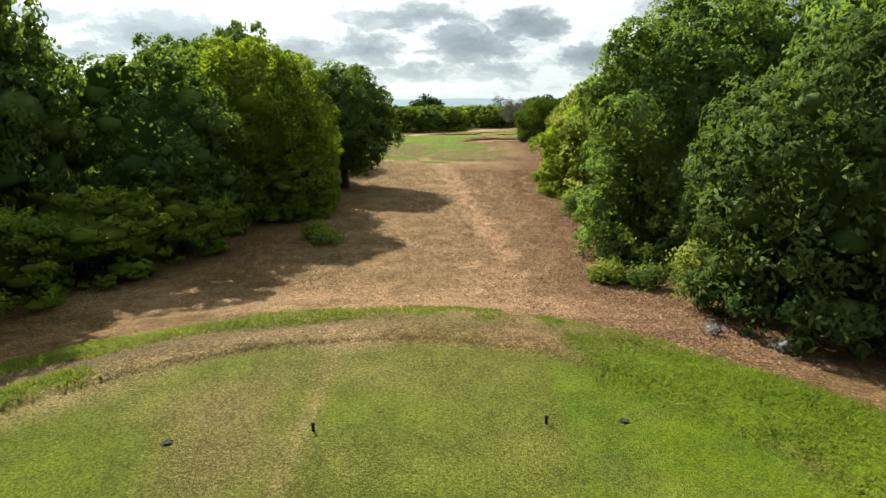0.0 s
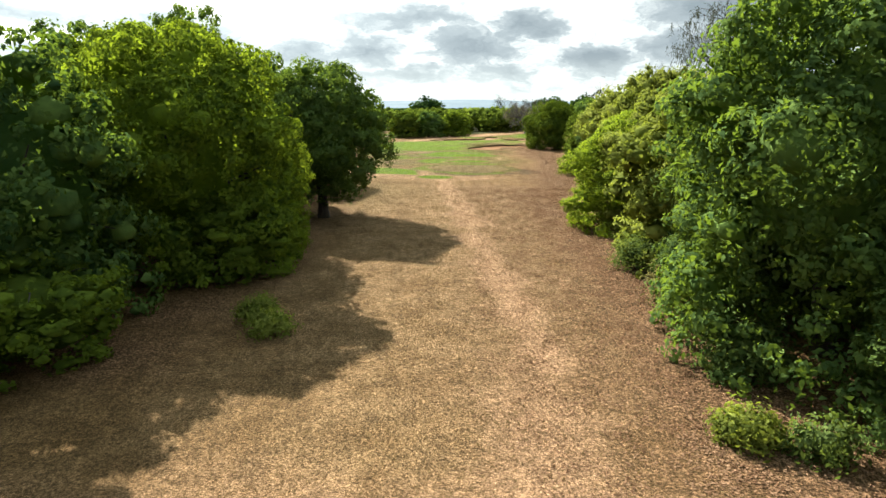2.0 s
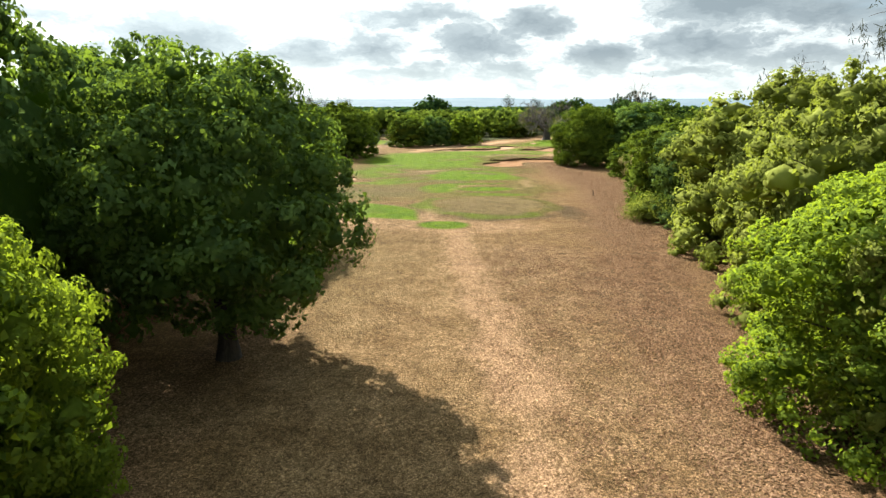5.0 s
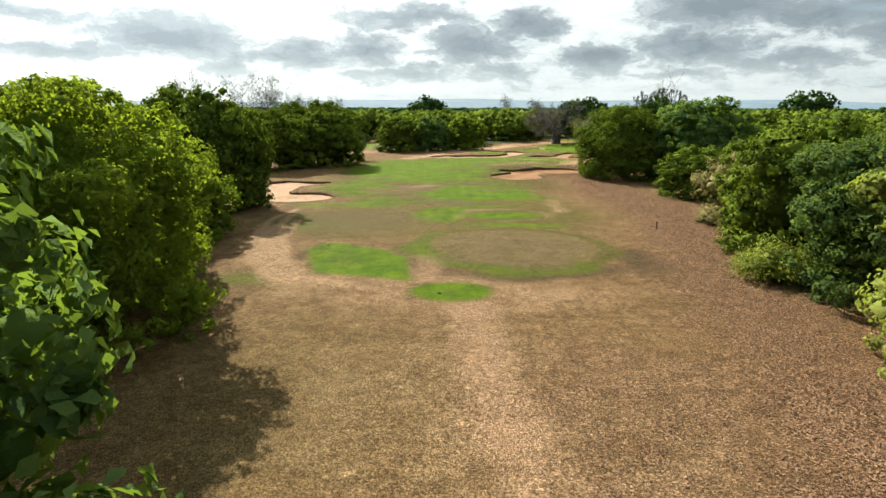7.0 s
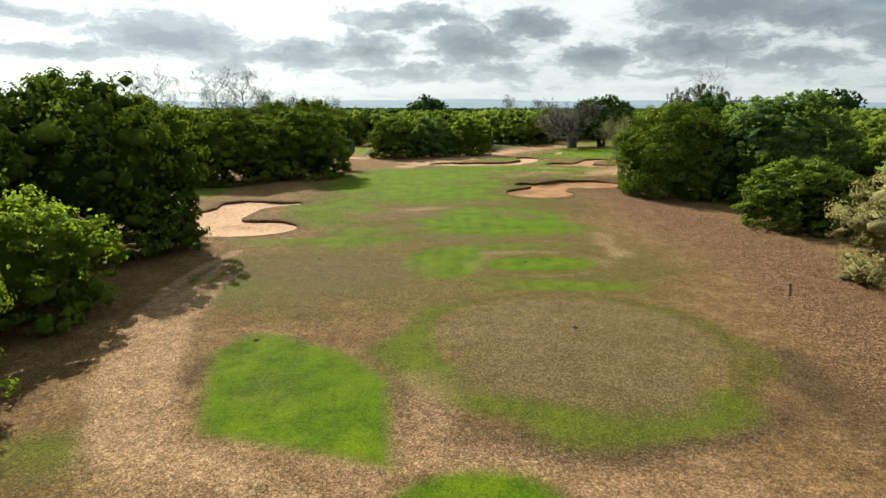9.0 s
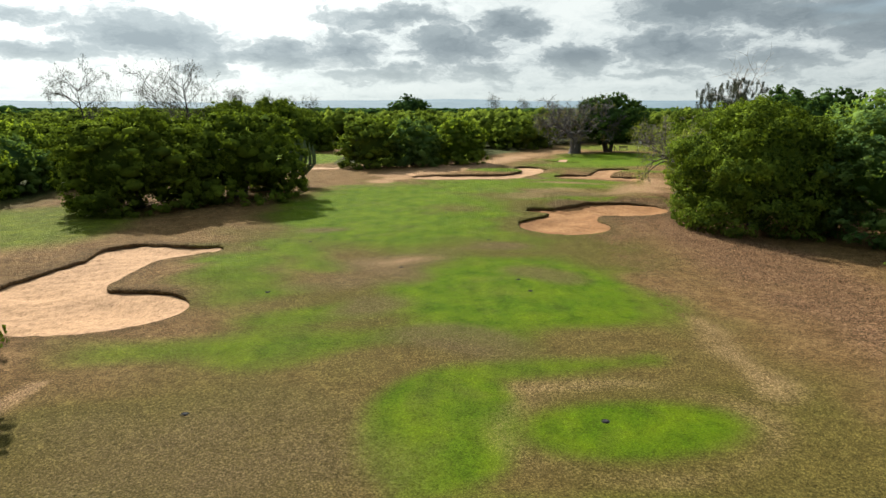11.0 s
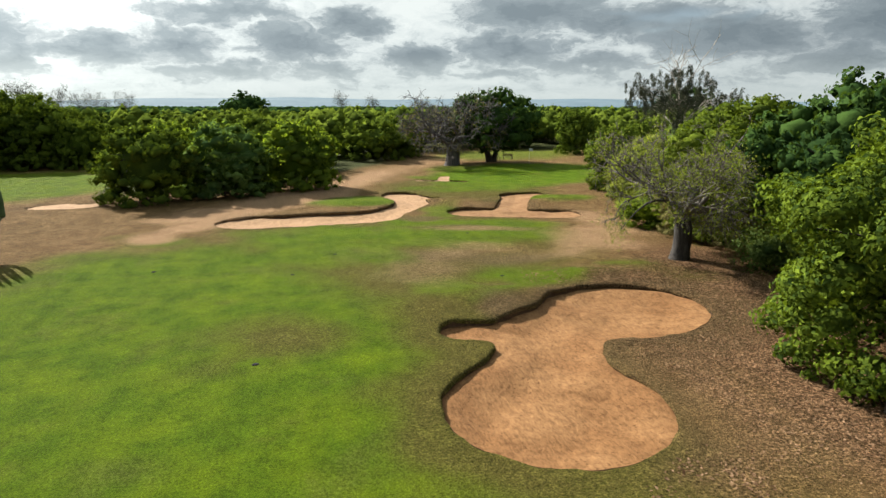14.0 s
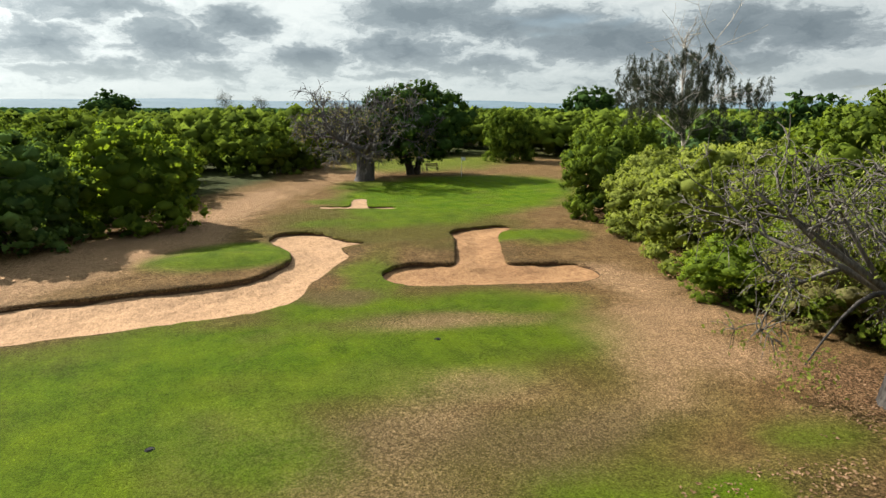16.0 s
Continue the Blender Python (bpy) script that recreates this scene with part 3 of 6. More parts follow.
def ground_cover(x, y):
    """How much of each cover grows or lies at a place of the plan."""
    w1, w2 = smooth_noise(x, y, 2.2, 11), smooth_noise(x, y, 6.0, 12)
    zero = np.zeros_like(x)
    cov = {"green": zero.copy(), "olive": zero.copy(), "straw": zero.copy(), "dirt": zero.copy(), "litter": zero.copy(), "soil": zero.copy(), "worn": zero.copy(), "rough": zero.copy()}

    def put(kind, d, soft, amount=1.0, rough=0.35):
        cov[kind] = np.maximum(cov[kind], amount * (1 - step(-soft, soft, d + rough * (0.7 * w1 + 0.5 * w2) * min(1.0, soft * 1.5))))

    def cut(kind, d, soft, amount=1.0, rough=0.35):
        cov[kind] *= 1 - amount * (1 - step(-soft, soft, d + rough * (0.7 * w1 + 0.5 * w2) * min(1.0, soft * 1.5)))

    # tee
    tee = np.where(x < -1.0, oval(x, y, -1.0, 4.5, 9.8, 10.4), oval(x, y, -1.0, 4.5, 8.2, 10.4))
    put("olive", tee, 0.5, 0.9)
    put("green", tee, 0.3, 0.52, 0.2)
    put("green", np.maximum(tee + 0.2, np.abs(x + 3.15) - 0.2), 0.2, 0.72, 0.1)
    put("green", np.maximum(tee, 2.1 + 0.02 * (y - 9) - x), 0.25, 0.84, 0.2)
    cut("green", oval(x, y, -4.0, 10.4, 0.9, 2.2, -8), 0.9, 0.35)
    cut("olive", oval(x, y, -4.0, 10.4, 0.9, 2.2, -8), 0.9, 0.3)
    put("straw", stroke(x, y, -2.62, 5.0, -2.5, 14.2, 0.16), 0.3, 0.36, 0.1)
    put("straw", oval(x, y, -2.2, 14.9, 1.3, 0.7), 0.6, 0.6)
    put("olive", np.maximum(np.abs(oval(x, y, -1.0, 4.5, 9.2, 11.5)) - 1.2, x - 1.5), 0.6, 0.7)
    put("straw", np.maximum(np.abs(oval(x, y, -1.0, 4.5, 9.0, 11.2)) - 0.45, x - 0.5), 0.5, 0.4, 0.5)
    ring = np.abs(np.where(x < -1.0, oval(x, y, -1.0, 4.5, 13.4, 12.9), oval(x, y, -1.0, 4.5, 10.2, 12.9))) - 0.62
    put("green", np.maximum(ring, x + 1.5), 0.4, 0.78, 0.8)
    put("green", np.maximum(ring - 0.2, np.abs(x - 0.2) - 1.8), 0.6, 0.6, 1.0)
    put("green", np.maximum(ring, 2.6 - x), 0.5, 0.7, 0.5)
    put("rough", np.maximum(ring, np.minimum(x - 1.6, 2.6 - x)), 0.4, 0.8, 1.0)
    put("rough", stroke(x, y, 6.0, 13.2, 9.0, 8.0, 0.8, 1.6), 0.6, 0.95, 0.6)
    put("green", stroke(x, y, 6.0, 13.2, 9.0, 8.0, 0.8, 1.6), 0.6, 0.95, 0.6)
    put("green", stroke(x, y, -9.8, 10.2, -8.2, 12.4, 0.55), 0.35, 0.95, 0.4)
    put("rough", stroke(x, y, -9.8, 10.2, -8.2, 12.4, 0.55), 0.35, 0.95, 0.4)
    # shadow lines under the raised grass ledges, painted with the soil colour
    put("soil", stroke(x, y, -9.0, 9.8, -7.5, 12.6, 0.07), 0.14, 0.8, 0.2)
    put("soil", np.maximum(np.abs(oval(x, y, -1.0, 4.5, 9.8, 10.4) - 0.25) - 0.05, np.maximum(x + 3.0, 12.4 - y)), 0.16, 0.55, 0.3)
    put("worn", np.maximum(np.abs(oval(x, y, -1.0, 4.5, 11.4, 11.5)) - 0.7, np.maximum(x + 0.6, -y + 11)), 0.6, 0.75, 0.5)
    put("worn", oval(x, y, -3.7, 10.2, 0.6, 2.4, -10), 0.9, 0.28, 0.6)
    put("worn", stroke(x, y, -0.4, 16.2, 4.0, 15.2, 0.7), 0.8, 0.7, 0.6)
    bank = np.maximum(np.maximum(oval(x, y, -1.0, 4.5, 12.2, 12.6), -tee - 0.8), np.maximum(3.2 - x, y - 15.6))
    put("green", bank, 0.5, 0.80, 0.6)
    put("rough", bank, 0.5, 0.8, 0.5)
    put("olive", bank, 0.6, 0.9, 0.6)
    # painted shade line where the higher bank meets the tee, in soil colour
    put("soil", np.maximum(np.abs(tee - 0.05) - 0.05, 4.0 - x), 0.16, 0.7, 0.3)
    # bare track and sandy apron
    put("dirt", oval(x, y, 1.6, 19.3, 3.4, 1.7), 1.5, 0.75, 0.8)
    put("dirt", oval(x, y, -5.5, 20.2, 7.5, 1.2, -3), 1.6, 0.55, 0.8)
    put("dirt", stroke(x, y, 1.6, 20.0, 2.85, 27.0, 1.2, 0.75), 0.9, 0.8, 0.8)
    put("dirt", stroke(x, y, 2.85, 27.0, 2.25, 35.0, 0.7, 0.6), 0.5, 1.0, 0.4)
    put("dirt", stroke(x, y, 2.25, 35.0, 1.6, 44.0, 0.6, 0.6), 0.55, 1.0, 0.5)
    put("dirt", stroke(x, y, 1.6, 44.0, 0.95, 55.0, 0.62, 0.7), 0.7, 0.95, 0.6)
    put("dirt", stroke(x, y, 0.95, 55.0, -0.3, 74.0, 0.65, 0.75), 0.7, 0.8, 0.8)
    for gap in (-0.62, 0.62):
        put("dirt", stroke(x, y, 2.8 + gap, 27.0, 1.55 + gap, 45.0, 0.10), 0.22, 0.75, 0.3)
        put("dirt", stroke(x, y, 1.55 + gap, 45.0, -0.25 + gap, 73.0, 0.12), 0.28, 0.8, 0.4)
    put("straw", stroke(x, y, -0.9, 56.0, -0.9, 73.0, 0.18), 0.3, 0.6, 0.6)
    put("straw", stroke(x, y, 0.7, 56.0, 0.7, 73.0, 0.18), 0.3, 0.6, 0.6)
    put("litter", stroke(x, y, 6.6, 14.0, 7.6, 60.0, 2.6, 3.0), 2.6, 0.95, 1.0)
    put("litter", stroke(x, y, 3.6, 20.0, 3.6, 66.0, 3.0, 3.6), 2.0, 0.55, 1.0)
    put("litter", stroke(x, y, 8.6, 60.0, 15.5, 92.0, 2.6, 3.6), 2.5, 0.9, 1.0)
    put("litter", stroke(x, y, 15.5, 92.0, 15.0, 124.0, 3.4, 3.0), 1.8, 0.95, 1.0)
    put("litter", stroke(x, y, 18.0, 124.0, 21.0, 136.0, 2.6, 2.6), 1.8, 0.9, 1.0)
    put("litter", stroke(x, y, -9.5, 28.0, -8.5, 54.0, 1.8), 2.0, 0.7, 1.0)
    put("straw", oval(x, y, -0.5, 42.0, 6.5, 30.0), 3.0, 0.28, 1.5)
    put("olive", oval(x, y, -6.0, 64.0, 3.0, 9.0), 3.5, 0.3, 1.5)
    # second tees
    put("olive", oval(x, y, -11.0, 77.2, 1.9, 1.6), 1.2, 0.8, 0.8)
    put("green", oval(x, y, -11.2, 77.6, 1.7, 0.7, -10), 0.9, 0.4, 0.8)
    put("dirt", oval(x, y, -1.0, 76.0, 6.5, 3.4), 2.0, 0.45, 1.0)
    lane = np.minimum(np.minimum(stroke(x, y, -12.6, 90.0, -10.9, 81.5, 0.9), stroke(x, y, -10.9, 81.5, -8.8, 77.3, 0.95)), stroke(x, y, -8.8, 77.3, -4.0, 75.2, 0.9, 0.6))
    put("straw", lane, 0.5, 0.95, 0.3)
    put("dirt", lane - 0.1, 0.5, 0.42, 0.3)
    cov["straw"] *= np.where(lane < 0.6, 0.68 + 0.32 * np.sin(lane * 9.0), 1.0)
    # pale arcs that turning mowers have left
    for line in (((-13.2, 98.1), (-13.7, 92.6), (-13.1, 86.7), (-11.9, 82.3), (-10.7, 79.3), (-9.4, 77.0)),
                 ((-12.8, 95.2), (-12.3, 87.2), (-10.4, 80.7), (-8.9, 77.5)),
                 ((-11.7, 92.6), (-11.2, 86.1), (-10.0, 81.5), (-8.5, 78.1))):
        for (ax, ay), (bx, by) in zip(line, line[1:]):
            put("straw", stroke(x, y, ax, ay, bx, by, 0.2), 0.22, 0.8, 0.15)
            put("dirt", stroke(x, y, ax, ay, bx, by, 0.16), 0.20, 0.8, 0.15)
    lawn = field(x, y, (-7.6, 78.0), (-2.9, 76.6), (-3.4, 81.0), (-5.4, 83.2), (-7.2, 84.6), (-8.3, 84.8), (-9.0, 83.2))
    put("green", lawn, 0.28, 1.0)
    put("green", oval(x, y, -1.05, 75.2, 1.9, 1.35, 8), 0.25, 1.0)
    for d in (lawn, oval(x, y, -1.05, 75.2, 1.9, 1.35, 8)):
        cut("dirt", d - 0.1, 0.3)
        cut("straw", d, 0.3)
    disc = oval(x, y, 2.6, 84.4, 4.6, 4.9)
    outer = oval(x, y, 2.5, 84.1, 6.0, 6.1)
    cut("litter", outer, 1.0)
    cut("dirt", outer - 1.0, 1.0)
    cut("straw", outer - 0.9, 0.8)
    put("soil", np.maximum(np.maximum(outer - 1.1, -outer), np.maximum(y - 83.5, -3.2 - x)), 0.7, 0.95, 0.6)
    put("soil", oval(x, y, 8.3, 80.4, 1.0, 2.4, 15), 0.8, 0.95, 0.8)
    put("soil", oval(x, y, -0.6, 77.9, 1.9, 0.8, -12), 0.8, 0.8)
    put("soil", stroke(x, y, -9.2, 78.8, -9.0, 82.5, 0.25), 0.4, 0.7)
    cut("soil", disc, 0.8)
    ring = np.maximum(np.maximum(outer, -disc), np.maximum(y - 88.0, x + 0.35 * (y - 80) - 6.6))
    put("olive", np.maximum(outer, -disc), 0.4, 0.95, 0.5)
    put("olive", disc, 0.5, 0.75, 0.5)
    put("green", ring + 0.05, 0.6, 0.48, 0.7)
    cut("green", disc + 0.2, 0.35, 0.9)
    put("soil", disc + 0.2, 0.6, 0.45, 0.6)
    put("straw", disc + 0.25, 0.5, 0.28, 0.5)
    cut("straw", oval(x, y, 2.8, 84.6, 2.2, 2.4), 2.0, 0.35, 1.0)
    put("dirt", stroke(x, y, -2.5, 80.8, -1.9, 78.2, 0.3, 0.5), 0.7, 0.55)
    put("olive", oval(x, y, -8.0, 92.6, 5.4, 6.0), 1.4, 0.8, 1.0)
    put("soil", oval(x, y, -7.6, 93.2, 3.2, 3.0), 2.0, 0.65, 1.0)
    put("green", oval(x, y, -9.5, 91.0, 5.0, 1.2, 5), 1.0, 0.5, 0.8)
    put("green", oval(x, y, -1.7, 95.6, 2.0, 3.3, -8), 0.4, 0.95)
    put("green", oval(x, y, 3.0, 95.1, 2.7, 1.35, 5), 0.35, 1.0)
    put("straw", np.abs(oval(x, y, 3.1, 95.2, 3.4, 2.2, 5)) - 0.12, 0.4, 0.26)
    put("green", oval(x, y, 3.0, 91.0, 3.4, 0.7, 3), 0.45, 0.85)
    put("olive", oval(x, y, 4.5, 94.5, 5.2, 4.6), 1.2, 0.8, 0.9)
    # dark brown rims round the bunkers, wider behind the deep one
    rim = all_bunkers(x, y)
    put("soil", rim - 0.7, 0.7, 0.45, 0.6)
    put("soil", np.maximum(bunker_cross(x, y) - 2.0, 122.5 - y), 1.4, 0.7, 1.0)
    # fairway
    put("olive", oval(x, y, -2.0, 123.0, 12.5, 25.0), 2.5, 0.9, 1.2)
    put("olive", oval(x, y, -1.0, 96.0, 11.5, 10.0), 2.5, 0.6, 1.2)
    put("green", oval(x, y, 1.8, 107.2, 5.7, 6.0, -10), 1.5, 1.0, 1.3)
    put("green", oval(x, y, 5.2, 104.7, 3.4, 2.2), 1.4, 0.8, 1.2)
    put("green", oval(x, y, -4.2, 129.0, 8.6, 16.5, 8), 2.0, 0.92, 1.2)
    put("green", oval(x, y, -10.6, 110.5, 2.2, 5.5, 10), 1.4, 0.8, 1.0)
    put("green", oval(x, y, -3.8, 104.6, 5.2, 1.1, 10), 0.8, 0.75, 0.8)
    put("green", oval(x, y, 2.4, 117.6, 3.0, 3.2), 1.6, 0.6, 1.0)
    put("dirt", oval(x, y, -3.8, 112.0, 1.2, 0.8), 0.9, 0.16, 0.9)
    put("soil", oval(x, y, -5.0, 110.5, 2.4, 3.0), 1.8, 0.45, 1.0)
    cut("green", oval(x, y, -6.2, 112.2, 2.6, 4.0, -10), 1.4, 0.85, 1.0)
    cut("olive", oval(x, y, -6.0, 110.6, 2.8, 3.4), 1.6, 0.6, 1.0)
    cut("green", oval(x, y, 0.2, 115.4, 3.6, 1.7, 10), 1.2, 0.7, 1.0)
    put("soil", oval(x, y, 8.6, 132.6, 4.6, 3.4), 1.2, 0.55, 0.9)
    put("soil", oval(x, y, 4.9, 128.2, 1.3, 2.6), 0.9, 0.5, 0.9)
    put("soil", oval(x, y, -0.2, 128.6, 2.3, 2.2, 15), 1.5, 0.7, 0.9)
    put("soil", oval(x, y, -1.6, 100.9, 3.4, 1.4, -12), 0.9, 0.7, 0.9)
    put("worn", oval(x, y, -1.2, 100.9, 1.8, 0.9, -12), 0.8, 0.7, 1.0)
    put("straw", stroke(x, y, 7.9, 103.0, 7.5, 97.2, 0.25, 0.4), 0.5, 0.45, 0.8)
    put("green", stroke(x, y, -1.6, 98.2, 4.8, 99.1, 0.5, 0.45), 0.5, 0.8, 0.6)
    put("green", oval(x, y, -8.0, 101.0, 4.6, 1.4, 4), 0.8, 0.85, 0.8)
    put("litter", stroke(x, y, 7.6, 103.0, 9.0, 118.0, 0.8, 1.2), 1.2, 0.7, 0.9)
    cut("green", oval(x, y, -0.2, 128.6, 2.1, 2.1, 15), 1.5, 0.85, 0.9)
    cut("green", oval(x, y, 7.2, 136.0, 4.2, 4.2), 1.3, 0.85, 0.9)
    put("straw", oval(x, y, 7.0, 136.2, 1.6, 2.0), 1.4, 0.28, 0.9)
    put("green", oval(x, y, 9.8, 134.3, 1.6, 1.1, 20), 0.9, 0.75, 0.8)
    put("olive", oval(x, y, 9.5, 142.0, 9.0, 9.0), 2.0, 0.9, 1.0)
    cut("olive", oval(x, y, 10.5, 139.8, 5.0, 1.5, -12), 1.0, 0.75, 1.0)
    put("straw", oval(x, y, 10.0, 139.6, 4.6, 1.3, -12), 1.1, 0.32, 1.0)
    put("green", oval(x, y, 12.0, 143.8, 5.6, 2.5, -12), 1.2, 0.8, 0.9)
    put("green", oval(x, y, 9.3, 148.0, 4.2, 1.5, -15), 0.9, 0.85, 0.8)
    put("straw", oval(x, y, 12.2, 145.4, 2.4, 0.6, -12), 0.6, 0.6)
    put("green", oval(x, y, 2.2, 142.0, 3.4, 5.0), 1.4, 0.85, 1.0)
    put("green", oval(x, y, 5.4, 138.6, 0.9, 2.2), 0.9, 0.7, 0.8)
    put("soil", oval(x, y, 9.0, 138.2, 2.8, 1.8, -20), 1.4, 0.5, 1.0)
    put("green", oval(x, y, 14.5, 146.4, 4.4, 1.5, -14), 0.8, 0.85, 0.8)
    put("olive", oval(x, y, 16.4, 135.2, 2.0, 1.4, -25), 1.0, 0.7, 0.9)
    put("green", oval(x, y, 13.0, 135.2, 1.4, 0.8), 0.9, 0.5, 0.9)
    put("green", oval(x, y, 4.0, 145.4, 6.0, 2.6, -6), 1.2, 0.9, 0.8)
    put("dirt", stroke(x, y, 19.2, 139.5, 22.5, 148.5, 1.3, 0.9), 1.6, 0.9, 1.0)
    put("dirt", oval(x, y, 18.4, 141.2, 1.7, 3.4, -20), 1.5, 0.85, 1.0)
    put("dirt", stroke(x, y, -7.0, 147.0, -3.6, 153.5, 1.1, 1.4), 0.8, 1.0, 0.6)
    put("dirt", stroke(x, y, -4.6, 154.8, 3.4, 164.2, 3.1, 3.0), 1.5, 1.0, 0.6)
    put("dirt", stroke(x, y, 4.0, 163.5, 13.0, 182.0, 2.0, 1.6), 1.4, 1.0, 0.6)
    put("dirt", stroke(x, y, 13.0, 182.0, 24.0, 196.0, 2.0, 3.0), 1.8, 0.6, 0.8)
    put("green", oval(x, y, 6.3, 158.2, 3.6, 3.4, -20), 0.6, 0.9, 0.5)
    put("green", oval(x, y, 12.0, 152.0, 1.3, 3.6, -25), 0.7, 0.75, 0.5)
    put("olive", oval(x, y, 17.5, 164.5, 8.5, 8.0, -30), 1.8, 0.9, 1.0)
    put("green", oval(x, y, 14.5, 165.6, 2.8, 1.4), 0.9, 0.6, 0.6)
    put("green", oval(x, y, 29.0, 176.5, 14.0, 9.5, 38), 1.5, 1.0, 0.5)
    put("green", oval(x, y, 23.6, 156.4, 2.8, 2.2, 10), 0.7, 0.85, 0.5)
    put("green", oval(x, y, 20.5, 167.0, 6.5, 4.4, 30), 1.4, 0.8, 0.8)
    put("green", oval(x, y, 16.0, 174.6, 2.0, 1.2), 0.6, 0.8, 0.5)
    put("green", oval(x, y, 22.0, 184.0, 4.0, 3.0, 30), 1.2, 0.8, 0.8)
    put("green", oval(x, y, -30.0, 178.0, 17.0, 14.0), 2.5, 0.9, 1.0)
    put("green", oval(x, y, -30.0, 122.0, 8.0, 9.0), 2.0, 0.75, 1.0)
    put("green", oval(x, y, 38.0, 205.0, 14.0, 9.0, 30), 2.5, 0.7, 1.0)
    # worn stretches of the fairway
    for wx, wy, rx, ry, turn, soft, much in WORN:
        d = oval(x, y, wx, wy, rx, ry, turn)
        cut("green", d, soft, 0.9 * much, 1.0)
        cut("soil", d, soft, 0.6 * much, 1.0)
        put("worn", d, soft, much, 1.0)
    cut("straw", disc, 0.7, 0.6)
    put("green", oval(x, y, 11.0, 133.4, 1.6, 2.2, 15), 0.9, 0.75, 0.9)
    put("green", oval(x, y, 5.3, 139.0, 0.75, 1.7, 10), 0.7, 0.85, 0.8)
    put("green", stroke(x, y, -2.6, 92.5, 6.0, 91.3, 0.4), 0.5, 0.8, 0.6)
    put("dirt", oval(x, y, -3.1, 112.3, 0.9, 0.6, 20), 0.8, 0.45, 0.8)
    put("straw", stroke(x, y, 0.6, 97.3, 4.8, 97.7, 0.22), 0.4, 0.5, 0.6)
    put("dirt", stroke(x, y, 15.6, 138.0, 19.6, 143.6, 1.0, 1.3), 1.4, 0.8, 1.0)
    rim = bunker_cross(x, y)
    cut("green", rim - 1.3, 0.8, 0.9, 0.8)
    cut("olive", np.maximum(rim - 2.2, 9.0 - x), 1.0, 0.8, 0.8)
    put("soil", rim - 0.9, 0.9, 0.6, 0.8)
    put("litter", np.maximum(rim - 3.0, 10.5 - x), 1.2, 0.8, 1.0)
    cut("green", disc + 0.2, 0.4, 0.9, 0.6)
    cut("worn", oval(x, y, 4.4, 140.4, 2.2, 2.4, 10), 0.9, 0.8, 0.8)
    cut("straw", oval(x, y, 5.6, 140.6, 2.8, 2.2, 10), 0.9, 0.8, 0.8)
    put("olive", oval(x, y, 6.4, 140.6, 3.6, 2.4, 0), 0.9, 0.85, 0.8)
    put("green", oval(x, y, 4.4, 140.4, 2.2, 2.4, 10), 0.9, 0.88, 0.8)
    put("green", oval(x, y, 8.4, 141.8, 4.4, 1.5, -15), 1.0, 0.78, 0.9)
    put("green", oval(x, y, 6.2, 138.6, 0.7, 1.5, 5), 0.6, 0.7, 0.8)
    put("green", stroke(x, y, -10.6, 117.0, -6.8, 110.6, 1.4, 0.7), 1.0, 0.8, 0.9)
    put("green", oval(x, y, -8.6, 107.2, 1.8, 0.8, 10), 0.9, 0.6, 0.9)
    # stubble on the mound beside the deep bunker, and the green ridge over it
    cut("olive", oval(x, y, 8.3, 129.3, 1.1, 1.3, -20), 0.6, 0.8, 0.7)
    put("worn", oval(x, y, 8.3, 129.3, 1.0, 1.2, -20), 0.6, 0.7, 0.7)
    put("green", stroke(x, y, 7.4, 129.9, 9.2, 131.2, 0.3), 0.4, 0.7, 0.6)
    put("green", stroke(x, y, 9.2, 131.2, 13.4, 134.3, 0.35, 0.5), 0.5, 0.8, 0.6)
    put("olive", stroke(x, y, 8.4, 131.0, 13.6, 134.2, 1.0), 0.7, 0.9, 0.6)
    put("green", oval(x, y, 7.2, 132.4, 1.2, 2.0, -10), 0.9, 0.62, 0.9)
    put("olive", oval(x, y, 8.6, 135.0, 3.2, 3.4), 1.0, 0.9, 0.9)
    put("green", oval(x, y, 16.2, 135.0, 1.5, 0.7, -30), 0.7, 0.55, 0.8)
    put("olive", oval(x, y, 16.0, 134.0, 2.6, 1.2, -30), 0.8, 0.8, 0.8)
    cov["green"] *= 1 - 0.65 * cov["straw"]
    # greener spots where the sprinklers drip
    for cx, cy in ((-0.6, 126.4), (11.5, 143.9), (-8.8, 107.0), (2.3, 106.4), (0.85, 137.0), (10.2, 134.3), (-8.0, 84.1)):
        put("green", oval(x, y, cx, cy, 0.75, 0.6), 0.4, 0.9, 0.3)
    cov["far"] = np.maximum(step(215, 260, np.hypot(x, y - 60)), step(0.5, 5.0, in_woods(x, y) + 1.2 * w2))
    return cov


def spaced(lo, hi, cell, limit, growth):
    """Grid lines: even from lo to hi, then ever wider out to -limit and limit."""
    core = np.arange(lo, hi + cell / 2, cell)
    out, s = [], cell
    while sum(out) < limit:
        s *= growth
        out.append(s)
    ext = np.cumsum(out)
    return np.concatenate([lo - ext[::-1], core, hi + ext])


def grid_faces(nx, ny):
    i, j = np.meshgrid(np.arange(ny - 1), np.arange(nx - 1), indexing="ij")
    a = i * nx + j
    return np.stack([a, a + 1, a + nx + 1, a + nx], -1).reshape(-1, 4)


